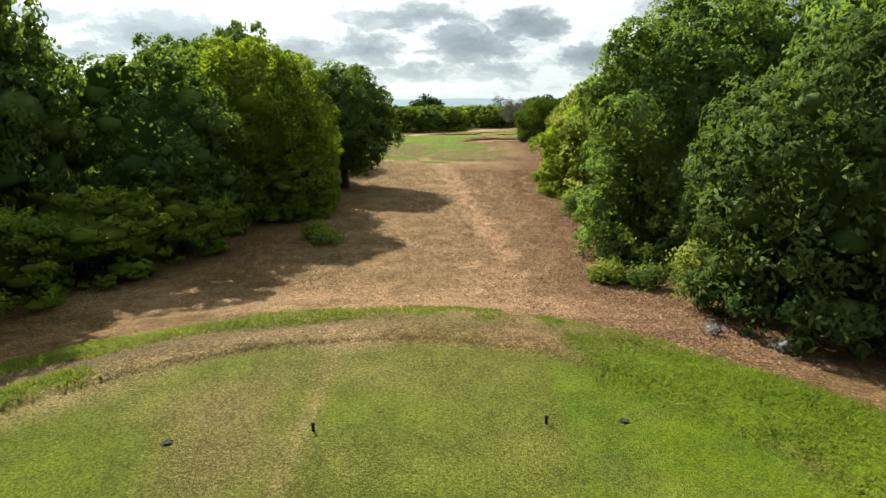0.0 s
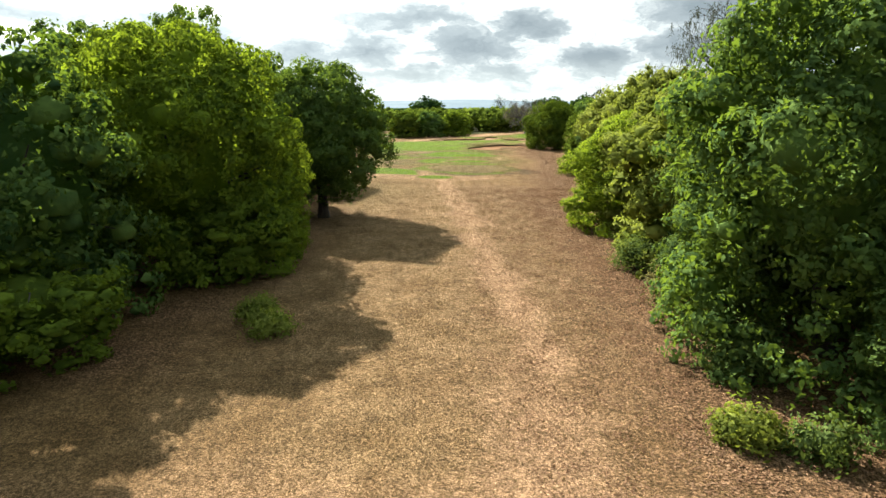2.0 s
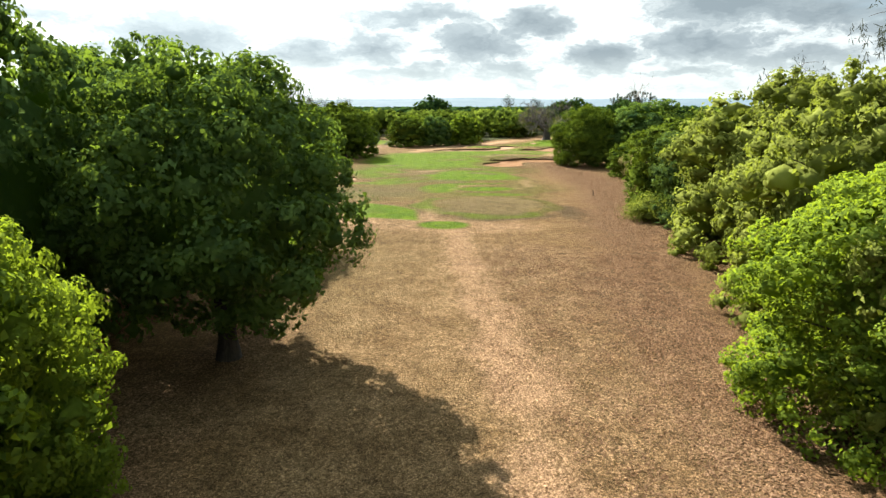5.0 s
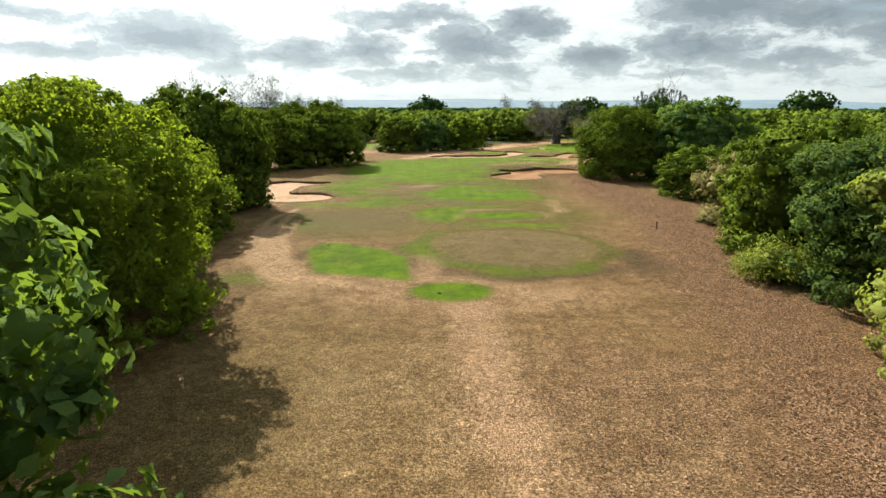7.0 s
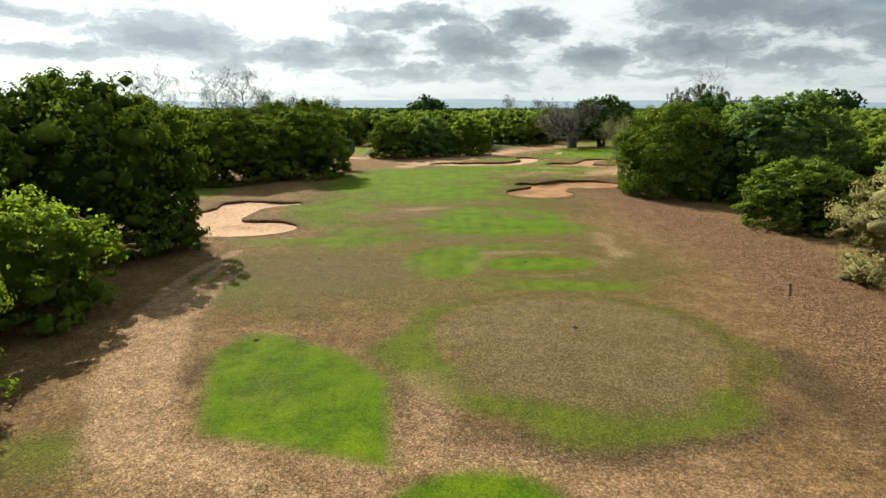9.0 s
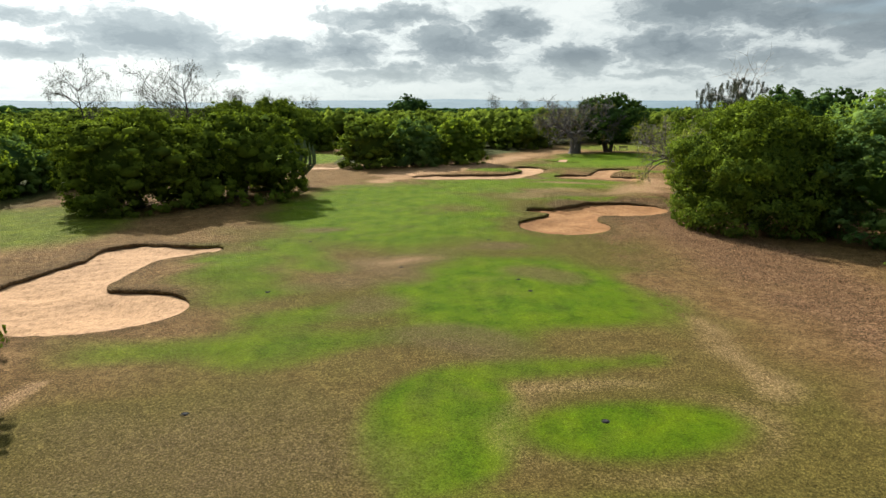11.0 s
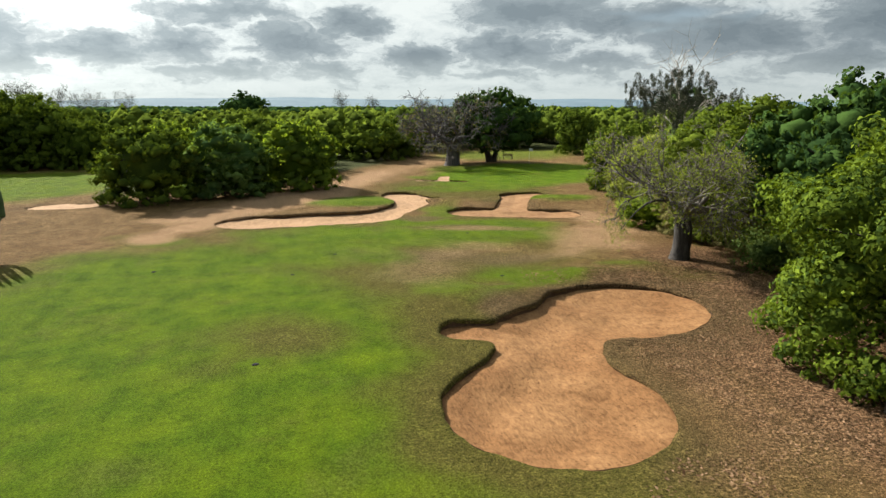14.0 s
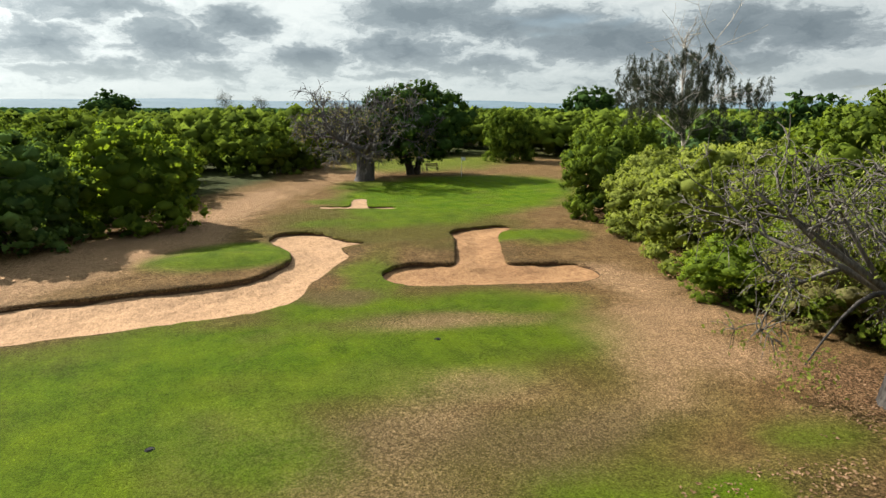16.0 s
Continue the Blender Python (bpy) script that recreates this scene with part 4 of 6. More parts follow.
def build_ground():
    gx, gy = spaced(-20.0, 24.0, 0.3, 4300, 1.12), spaced(4.0, 165.0, 0.3, 4300, 1.12)
    # closer lines where the camera sees the tee from nearby
    gx = np.unique(np.concatenate([gx, np.arange(-12.0, 10.0, 0.3) + 0.15]))
    gy = np.unique(np.concatenate([gy, np.arange(7.0, 19.0, 0.3) + 0.1, np.arange(7.0, 19.0, 0.3) + 0.2]))
    x, y = [a.ravel() for a in np.meshgrid(gx, gy)]
    z = ground_height(x, y)
    b = all_bunkers(x, y)
    z -= 0.95 * (1 - step(0.10, 0.55, b))
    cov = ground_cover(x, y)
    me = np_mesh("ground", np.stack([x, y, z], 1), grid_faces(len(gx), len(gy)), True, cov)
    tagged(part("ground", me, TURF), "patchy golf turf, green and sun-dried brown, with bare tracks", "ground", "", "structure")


def contours(f, x0, x1, y0, y1, cell=0.12):
    """Closed lines along which f is zero."""
    gx, gy = np.arange(x0, x1, cell), np.arange(y0, y1, cell)
    X, Y = np.meshgrid(gx, gy)
    D = f(X, Y)
    nxt, pts = {}, {}

    def cross(key):
        if key not in pts:
            (i, j), (k, l) = key
            a, b = D[i, j], D[k, l]
            t = a / (a - b)
            pts[key] = (gx[j] + t * (gx[l] - gx[j]), gy[i] + t * (gy[k] - gy[i]))
        return key

    inside = D < 0
    rows, cols = np.nonzero(inside[:-1, :-1] ^ inside[1:, 1:] | inside[:-1, :-1] ^ inside[1:, :-1] | inside[:-1, :-1] ^ inside[:-1, 1:])
    for i, j in zip(rows.tolist(), cols.tolist()):
        c = [(i, j), (i, j + 1), (i + 1, j + 1), (i + 1, j)]
        for tri in ((c[0], c[1], c[2]), (c[0], c[2], c[3])):
            s = [bool(inside[q]) for q in tri]
            if all(s) or not any(s):
                continue
            ins, outs = [], []
            for k in range(3):
                a, b = tri[k], tri[(k + 1) % 3]
                if s[k] and not s[(k + 1) % 3]:
                    outs.append(cross((min(a, b), max(a, b))))
                elif not s[k] and s[(k + 1) % 3]:
                    ins.append(cross((min(a, b), max(a, b))))
            nxt[outs[0]] = ins[0]
    loops = []
    while nxt:
        k0, k1 = nxt.popitem()
        loop = [k0]
        while k1 in nxt:
            loop.append(k1)
            k1 = nxt.pop(k1)
        p = np.array([pts[k] for k in loop])
        for _ in range(6):
            p = 0.5 * p + 0.25 * (np.roll(p, 1, 0) + np.roll(p, -1, 0))
        loops.append(p[::2])
    return loops


def build_bunker(f, pale, x0, x1, y0, y1, label, seed, depth=1.0):
    # sand, dished, just under the turf
    cell = 0.16
    gx, gy = np.arange(x0, x1, cell), np.arange(y0, y1, cell)
    x, y = [a.ravel() for a in np.meshgrid(gx, gy)]
    d = f(x, y)
    base = ground_height(x, y) * 0.6
    z = base - 0.14 * depth - 0.16 * depth * step(0.0, 1.6, -d) + 0.05 * smooth_noise(x, y, 1.6, seed) + 0.03 * smooth_noise(x, y, 0.6, seed + 1)
    z -= 0.22 * step(0.10, 0.34, d)
    # deepest under the far edge, where the face is cut steep
    rise = np.clip((f(x, y + 0.25) - f(x, y - 0.25)) / 0.5, 0, 1)
    z -= 0.04 * depth * rise * (1 - step(0.3, 3.0, -d))
    faces = grid_faces(len(gx), len(gy))
    faces = faces[(d[faces] < 0.42).all(1)]
    used, inv = np.unique(faces, return_inverse=True)
    v = np.stack([x, y, z], 1)[used]
    me = np_mesh("sand_bunker", v, inv.reshape(-1, 4), True, {"pale": np.full(len(v), pale)})
    bunker = tagged(part("sand_bunker", me, SAND), label, "bunker", "bunkers beside the fairway")
    rng = np.random.default_rng(seed)
    turf, soil = [], []
    for p in contours(f, x0, x1, y0, y1):
        if len(p) < 12:
            continue
        n = np.roll(p, -1, 0) - np.roll(p, 1, 0)
        n = np.stack([n[:, 1], -n[:, 0]], 1)
        n = unit(n)
        probe = p + 0.3 * n
        if np.mean(f(probe[:, 0], probe[:, 1])) < 0:
            n = -n
        m = len(p)
        j1, j2 = 0.06 * rng.standard_normal(m), 0.06 * rng.standard_normal(m)
        for _ in range(3):
            j1, j2 = [0.5 * j + 0.25 * (np.roll(j, 1) + np.roll(j, -1)) for j in (j1, j2)]
        far_side = np.clip(n[:, 1], 0, 1)
        prof = [(1.05, -0.04 + 0 * j1), (0.62, 0.01 + 0.03 * far_side), (0.28, 0.015 + 0.045 * far_side), (0.08, 0.01 + 0.05 * far_side + j1 * 0.3), (-0.03 + j2, -0.01 + 0.03 * far_side + j1 * 0.4), (-0.06 + j2, -0.09 + j1 * 0.3)]
        rows = []
        for o, h in prof:
            q = p + n * (np.asarray(o) if np.ndim(o) else np.full(m, o))[:, None]
            rows.append(np.column_stack([q, ground_height(q[:, 0], q[:, 1]) + h * depth]))
        k = len(rows)
        i, j = np.meshgrid(np.arange(k - 1), np.arange(m), indexing="ij")
        fc = np.stack([i * m + j, i * m + (j + 1) % m, (i + 1) * m + (j + 1) % m, (i + 1) * m + j], -1).reshape(-1, 4)
        turf.append((np.concatenate(rows), fc))
        rows = []
        for o, h in ((-0.04, -0.02), (-0.01, -0.25), (-0.06, -0.62)):
            q = p + n * (o + j2 * 0.5)[:, None]
            rows.append(np.column_stack([q, ground_height(q[:, 0], q[:, 1]) + h]))
        i, j = np.meshgrid(np.arange(2), np.arange(m), indexing="ij")
        fc = np.stack([i * m + j, i * m + (j + 1) % m, (i + 1) * m + (j + 1) % m, (i + 1) * m + j], -1).reshape(-1, 4)
        soil.append((np.concatenate(rows), fc))
    lip = joined(turf)
    part("turf_lip", np_mesh("turf_lip", *lip, True, ground_cover(lip[0][:, 0], lip[0][:, 1])), TURF, bunker, "overhanging turf edge")
    part("soil_face", np_mesh("soil_face", *joined(soil), True), LIP_SOIL, bunker, "cut soil face under the turf")


build_ground()
build_bunker(bunker_left, 0.42, -22, -10, 100, 119, "pale sand bunker with a grass tongue, beside the fairway", 21)
build_bunker(bunker_cross, 0.0, 2, 19, 117, 134, "deep orange sand bunker with a dark turf lip", 22)
build_bunker(bunker_long, 0.42, -6, 17, 146, 166, "long curving pale sand bunker round a grass mound", 23)
build_bunker(bunker_key, 0.12, 10, 26, 145, 163, "reddish sand bunker with a narrow arm, before the green", 24)
build_bunker(bunker_small, 0.5, 12, 22, 168, 178, "small pale sand bunker below the green", 25, 0.5)
build_bunker(bunker_far, 0.6, -20, -11, 158, 166, "small distant sand bunker among dry grass", 26, 0.15)


def build_hills():
    n = 220
    a = np.linspace(radians(-75), radians(80), n)
    r = np.random.default_rng(5)
    h = 53 + 9 * np.sin(a * 5 + 1) + 5 * np.sin(a * 13 + 2) + 3 * np.sin(a * 29) + 2.0 * r.standard_normal(n).cumsum() / 8
    rows = [np.stack([np.sin(a) * d, np.cos(a) * d, k * h - 6], 1) for d, k in ((2900, 0.0), (3200, 0.55), (3500, 0.9), (3800, 1.0), (4200, 0.6))]
    # one hazy blue colour over the whole ridge stands in for the air between
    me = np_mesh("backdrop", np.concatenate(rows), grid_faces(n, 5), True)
    tagged(part("backdrop", me, HILLS), "low hills on the horizon, tinted blue for distance haze", "hills", "", "structure")


build_hills()

# ---------------------------------------------------------------- trees


def crown_blobs(rng, h, r, base, count):
    """Centres and radii of the leafy masses that make up a crown, with gaps between them."""
    k = np.arange(count) + 0.5
    zz, aa = 1 - (2.0 if base < 0.6 else 1.86) * k / count, np.pi * (1 + 5 ** 0.5) * k + rng.uniform(0, 6.28)
    d = np.stack([np.cos(aa) * np.sqrt(1 - zz ** 2), np.sin(aa) * np.sqrt(1 - zz ** 2), zz], 1)
    d = unit(d + 0.24 * rng.standard_normal((count, 3)))
    rad = rng.uniform(0.60, 1.25, count) * 1.9 / np.sqrt(count)
    half = np.array([r, r, (h - base) * 0.5])
    reach = (1.0 - rad * rng.uniform(0.55, 1.15, count))[:, None]
    # full shoulders: the crown is widest below its middle
    full = (1.0 + np.clip(0.16 * (0.3 - d[:, 2:3]), -0.10, 0.2)) * np.array([1, 1, 0]) + np.array([0, 0, 1])
    c = np.array([0, 0, (base + h) * 0.5]) + d * half * reach * full
    if base < 0.6:
        # skirts: the lower masses hang as far out as the middle ones
        low = d[:, 2] < 0
        ring = unit(d * np.array([1, 1, 0])) * half * reach * np.maximum(np.hypot(d[:, 0], d[:, 1]), 0.90)[:, None]
        c[low, :2] = ring[low, :2]
    size = rad[:, None] * np.array([r, r, 0.5 * (r * 0.80 + half[2] * 0.62)])
    core_c, core_s = np.array([[0, 0, (base + h) * 0.46]]), (half * 0.82)[None]
    return np.concatenate([c, core_c]), np.concatenate([size, core_s])


def ico(level):
    """Unit ball of 20 triangles a level."""
    bm = bmesh.new()
    bmesh.ops.create_icosphere(bm, subdivisions=level, radius=1.0)
    bm.verts.index_update()
    v = np.array([p.co[:] for p in bm.verts])
    f = np.array([[p.index for p in q.verts] for q in bm.faces])
    bm.free()
    return v, f


ICO = {1: ico(1)}
ICO[0] = (np.array([[1, 0, 0], [-1, 0, 0], [0, 1, 0], [0, -1, 0], [0, 0, 1], [0, 0, -1]], float),
          np.array([[0, 2, 4], [2, 1, 4], [1, 3, 4], [3, 0, 4], [2, 0, 5], [1, 2, 5], [3, 1, 5], [0, 3, 5]]))


def lumps(rng, at, radii, level=1, rough=0.13):
    """Uneven leafy hearts of the clumps of a crown."""
    v, f = ICO[level]
    n = len(at)
    w = at[:, None] + v[None] * radii[:, None] * (1 + rough * rng.standard_normal((n, len(v), 1)))
    return w.reshape(-1, 3), (f[None] + np.arange(n)[:, None, None] * len(v)).reshape(-1, 3)


def crown_places(rng, n, c, size, shrink=1.0):
    """About n places on the outside of the masses, with the way out."""
    w = (size[:, 0] * size[:, 2])
    w[-1] *= 1.6
    pick = rng.choice(len(c), 3 * n, p=w / w.sum())
    d = unit(rng.standard_normal((3 * n, 3)) + np.array([0, 0, 0.35]))
    p = c[pick] + d * size[pick] * shrink
    inside = np.zeros(len(p), bool)
    for q in range(len(c)):
        hit = (((p - c[q]) / (size[q] * shrink)) ** 2).sum(1) < 0.72
        inside |= hit & (pick != q)
    p, d = p[~inside][:n], d[~inside][:n]
    return p, d


def foliage(rng, clumps, per, h, r, base, lobes, size, leaf_l, leaf_w, droop=0.25, inner=0.14, loose=0.06, core=0.0):
    """Leaves in rounded puffs over the masses of a crown, with some larger ones inside."""
    c, sz = crown_blobs(rng, h, r, base, lobes)
    cp, cn = crown_places(rng, clumps, c, sz)
    if base < 0.6 and r > 2:
        k = len(cp) // 4
        a = rng.uniform(0, 2 * np.pi, k)
        out = np.stack([np.cos(a), np.sin(a), 0 * a], 1)
        cp = np.concatenate([cp, out * (r * rng.uniform(0.66, 0.97, k))[:, None] + np.array([0, 0, 1.0]) * rng.uniform(0.1, 0.16 * h, k)[:, None]])
        cn = np.concatenate([cn, out])
    clumps = len(cp)
    grow = 0.45 + 0.85 * rng.random(clumps) ** 1.3
    cp = cp - cn * (size * grow * 0.5)[:, None] + cn * (rng.random(clumps) ** 3)[:, None] * size * 0.7
    cp[:, 2] = np.maximum(cp[:, 2], 0.15)
    lean = unit(cn + np.array([0, 0, 0.45]))
    idx = np.repeat(np.arange(clumps), per)
    n = len(idx)
    d = unit(rng.standard_normal((n, 3)) + (0.5 * cn + 0.5 * lean)[idx])
    shell = rng.uniform(0.74, 1.12, n) + 0.25 * (rng.random(n) < 0.05)
    at = cp[idx] + d * (size * grow[idx] * shell)[:, None] * np.array([1.0, 1.0, 0.82])
    at = at + loose * rng.standard_normal((n, 3))
    tang = rng.standard_normal((n, 3))
    tang = unit(tang - (tang * d).sum(1, keepdims=True) * d)
    along = unit(tang + 0.22 * d + np.array([0, 0, -droop]))
    across = unit(d + np.array([0, 0, 0.2]) + 0.30 * rng.standard_normal((n, 3)))
    L = leaf_l * rng.uniform(0.6, 1.3, n)
    a = leaves(rng, at - along * (0.5 * L)[:, None], along, across, L, L * leaf_w / leaf_l)
    k = (size * grow * core)[:, None] * np.array([1.0, 1.0, 0.82])
    # leaves and hearts of a puff share the way out of the whole mass, so that the masses round off together
    own = [np.repeat(unit(0.60 * d + 0.55 * cn[idx] + 0.22 * across), 4, 0)]
    # the hidden hearts of the masses, and of the whole crown
    heart = np.where(np.arange(len(c)) == len(c) - 1, 0.84 if core else 0.74, 0.55 if core else 0.44)[:, None]
    pieces = [a, lumps(rng, c, sz * heart, 1, 0.08)]
    own.append(np.tile(ICO[1][0], (len(c), 1)))
    if core:
        ball = ICO[0][0]
        pieces.append(lumps(rng, cp, k, 0, 0.15))
        own.append(unit(0.55 * np.tile(ball, (len(cp), 1)) + 0.65 * np.repeat(cn, len(ball), 0)))
    ip, io = crown_places(rng, int(n * inner), c, sz, 0.90)
    m = len(ip)
    pieces.append(leaves(rng, ip, unit(rng.standard_normal((m, 3))), io + 0.4 * rng.standard_normal((m, 3)), np.full(m, leaf_l * 1.15), np.full(m, leaf_w * 1.3)))
    v, f = joined(pieces)
    v[:, 2] = np.maximum(v[:, 2], 0.04)
    own.append(np.repeat(unit(io), 4, 0))
    return v, f, np.concatenate(own)


def trunk_mesh(rng, h, r, base, stems=1, girth=0.22, limbs=9):
    pieces = []
    for s in range(stems):
        a = rng.uniform(0, 6.28)
        foot = np.array([np.cos(a), np.sin(a), 0]) * (0.35 * (stems > 1))
        top = np.array([np.cos(a) * r * 0.25 * (stems > 1), np.sin(a) * r * 0.25 * (stems > 1), base + (h - base) * 0.45]) + rng.normal(0, 0.25, 3)
        t = np.linspace(0, 1, 8)[:, None]
        line = foot * (1 - t) + top * t + np.array([0, 0, 0]) + 0.12 * np.sin(t * 5 + a) * np.array([1, 0.6, 0])
        line[0, 2] = -0.15
        pieces.append(tube(line, girth * np.array([1.55, 1.1, 1.0, 0.92, 0.85, 0.75, 0.6, 0.45]), 9, 0.05, rng))
        for k in range(limbs):
            u = rng.uniform(0.35, 0.95)
            start = foot * (1 - u) + top * u
            a2 = rng.uniform(0, 6.28)
            end = np.array([np.cos(a2) * r * 0.75, np.sin(a2) * r * 0.75, start[2] + rng.uniform(0.1, 0.5) * (h - start[2])])
            q = np.linspace(0, 1, 5)[:, None]
            ln = start * (1 - q) + end * q + np.array([0, 0, 0.5]) * np.sin(q * 3.14) + 0.1 * rng.standard_normal((5, 3)) * q
            pieces.append(tube(ln, girth * 0.45 * np.array([1, 0.8, 0.6, 0.4, 0.2]), 6))
    return np_mesh("trunk", *joined(pieces), True)


def leafy_tree(name, label, category, m, seed, h, r, base, leafmat, clumps=620, per=34, lobes=26, size=0.55, leaf_l=0.30, leaf_w=0.15, stems=1, girth=0.22, droop=0.25, group="", inner=0.14, core=0.0):
    rng = np.random.default_rng(seed)
    t = thing(name, label, category, m, group)
    part("trunk", trunk_mesh(rng, h, r, base, stems, girth), BARK, t)
    v, f, nor = foliage(rng, clumps, per, h, r, base, lobes, size, leaf_l, leaf_w, droop, inner, 0.06, core)
    part("crown", np_mesh("crown", v, f, True, None, nor), leafmat, t)
    return t


def stand(x, y, turn=0.0, s=1.0, sz=None):
    z = float(ground_height(np.array([x * 1.0]), np.array([y * 1.0]))[0])
    return pose(x, y, z - 0.02, 0, 0, turn) @ Matrix.Diagonal((s, s, s if sz is None else sz, 1))


# trees that stand close to the path
leafy_tree("broadleaf_tree", "lone full-crowned dark green tree on a short dark trunk", "tree", stand(-8.1, 51.8, 40), 101, 10.4, 4.25, 0.75, LEAF_BLUE, 540, 46, 52, 0.48, 0.20, 0.115, 1, 0.30, inner=0.40)
BIG = leafy_tree("broadleaf_tree", "tall leafy tree with bright sunlit clumps beside the fairway", "tree", stand(-11.7, 38.2, 0, 1.0, 0.98), 102, 11.0, 5.3, 0.2, LEAF_SUNNY, 640, 44, 48, 0.48, 0.20, 0.11, 1, 0.30, group="trees along the fairway", inner=0.42)
WALL = leafy_tree("broadleaf_tree", "dense dark green tree with leaves down to the ground", "tree", stand(11.0, 28.5, 0), 103, 12.0, 5.0, 0.1, LEAF_BLUE, 680, 44, 48, 0.48, 0.20, 0.11, 1, 0.28, group="trees along the fairway", inner=0.50)
SOFT = leafy_tree("feathery_tree", "light green feathery tree with arching branches", "tree", stand(12.4, 18.4, 0), 104, 9.3, 4.8, 0.2, LEAF_SHADE, 440, 46, 44, 0.48, 0.25, 0.10, 2, 0.16, 0.5, "trees along the fairway", 0.40)
HEDGE = leafy_tree("broadleaf_tree", "yellow-green bushy tree in the fairway hedge", "tree", stand(12.0, 38.0, 0), 105, 8.5, 4.7, 0.1, LEAF_LIME, 460, 30, 60, 0.46, 0.20, 0.115, 3, 0.15, 0.3, "trees along the fairway", 0.12, 0.72)
leafy_tree("broadleaf_tree", "broad dome-shaped dark green tree", "tree", stand(19.1, 120.6, 0), 110, 8.0, 5.2, 0.1, LEAF_MID, 640, 46, 70, 0.46, 0.185, 0.11, 2, 0.22, 0.2, "trees along the fairway", 0.30)
DOME = leafy_tree("broadleaf_tree", "broad dome-shaped dark green tree", "tree", stand(27.6, 138.6, 200), 106, 8.0, 5.3, 0.1, LEAF_MID, 480, 28, 64, 0.50, 0.23, 0.15, 2, 0.22, 0.2, "trees along the fairway", 0.12, 0.64)
BUSH = leafy_tree("bush", "round green bush at the edge of the trees", "bush", stand(-17.7, 86.5, 0) @ Matrix.Diagonal((1, 1, 0.9, 1)), 107, 5.2, 3.5, 0.0, LEAF_FRESH, 180, 28, 34, 0.44, 0.20, 0.12, 3, 0.10, 0.3, "bushes along the fairway", 0.12, 0.70)
THICK = leafy_tree("thicket", "dry greyish thicket with sparse small leaves", "thicket", stand(20.0, 91.0, 0), 108, 5.6, 4.1, 0.0, LEAF_DRY, 190, 46, 34, 0.50, 0.18, 0.07, 4, 0.09, 0.4, "bushes along the fairway", 0.08, 0.6)
BACK = leafy_tree("broadleaf_tree", "leafy green tree behind the front row", "tree", stand(-19.9, 24.0, 0, 1.0, 1.12), 109, 11.0, 5.3, 0.2, LEAF_BLUE, 380, 32, 46, 0.54, 0.25, 0.15, 1, 0.26, group="trees behind the hedge", inner=0.18, core=0.48)


def again(proto, x, y, turn, s=1.0, sz=None, label=""):
    return tagged(copy_thing(proto, stand(x, y, turn, s, sz)), label)


# left of the first fairway
again(BACK, -14.4, 30.8, 70, 0.84, 0.76)
again(BACK, -18.2, 44.0, 220, 0.95, 0.92)
again(BIG, -9.7, 42.0, 100, 0.52, 0.66, "lower tree with bright sunlit clumps at the fairway edge")
again(BACK, -19.2, 24.6, 200, 0.85, 1.0)
again(BUSH, -15.6, 19.6, 30, 0.9, 0.75)
again(BUSH, -14.0, 23.8, 100, 0.85, 0.75)
again(BUSH, -12.4, 27.6, 200, 0.85, 0.7)
again(BUSH, -9.4, 37.4, 10, 0.9, 0.75)
again(BUSH, -10.6, 42.0, 160, 0.95, 1.0)
again(BACK, -16.0, 51.5, 10, 0.95, 1.05)
again(BACK, -15.5, 60.5, 80, 0.92)
again(BIG, -14.2, 69.5, 150, 0.9, 0.85)
again(BIG, -17.6, 77.8, 250, 0.9, 0.74, "bright leafy tree by the second tees")
again(DOME, -20.6, 98.0, 320, 1.08, 1.16)
again(BACK, -25.0, 88.0, 40, 1.0, 0.78)
again(BUSH, -19.0, 81.5, 60, 0.9, 0.8)
again(DOME, -24.2, 130.0, 120, 1.06, 0.94)
# right of the first fairway
again(HEDGE, 12.4, 45.6, 60, 0.85, 0.85)
again(BIG, 11.2, 47.4, 200, 0.80, 0.66, "fresh green leafy tree in the fairway hedge")
again(SOFT, 12.0, 33.0, 120, 0.9, 0.85)
again(HEDGE, 14.5, 55.0, 170, 1.0, 1.12)
again(HEDGE, 17.4, 66.0, 250, 1.25, 1.16)
again(SOFT, 18.2, 74.0, 30, 1.05, 0.85)
again(DOME, 17.8, 81.5, 80, 0.85, 0.92)
again(BACK, 17.0, 22.0, 180, 0.95, 1.1)
again(BACK, 17.0, 31.0, 90, 0.9, 1.0)
again(WALL, 11.6, 23.2, 40, 0.58, 0.42, "low dark tree in the shade of the hedge")
again(WALL, 14.0, 17.6, 140, 0.62, 0.4, "low dark tree in the shade of the hedge")
again(BUSH, 11.8, 33.4, 260, 0.85, 0.7)
again(BACK, 26.0, 117.0, 60, 1.05, 0.74)

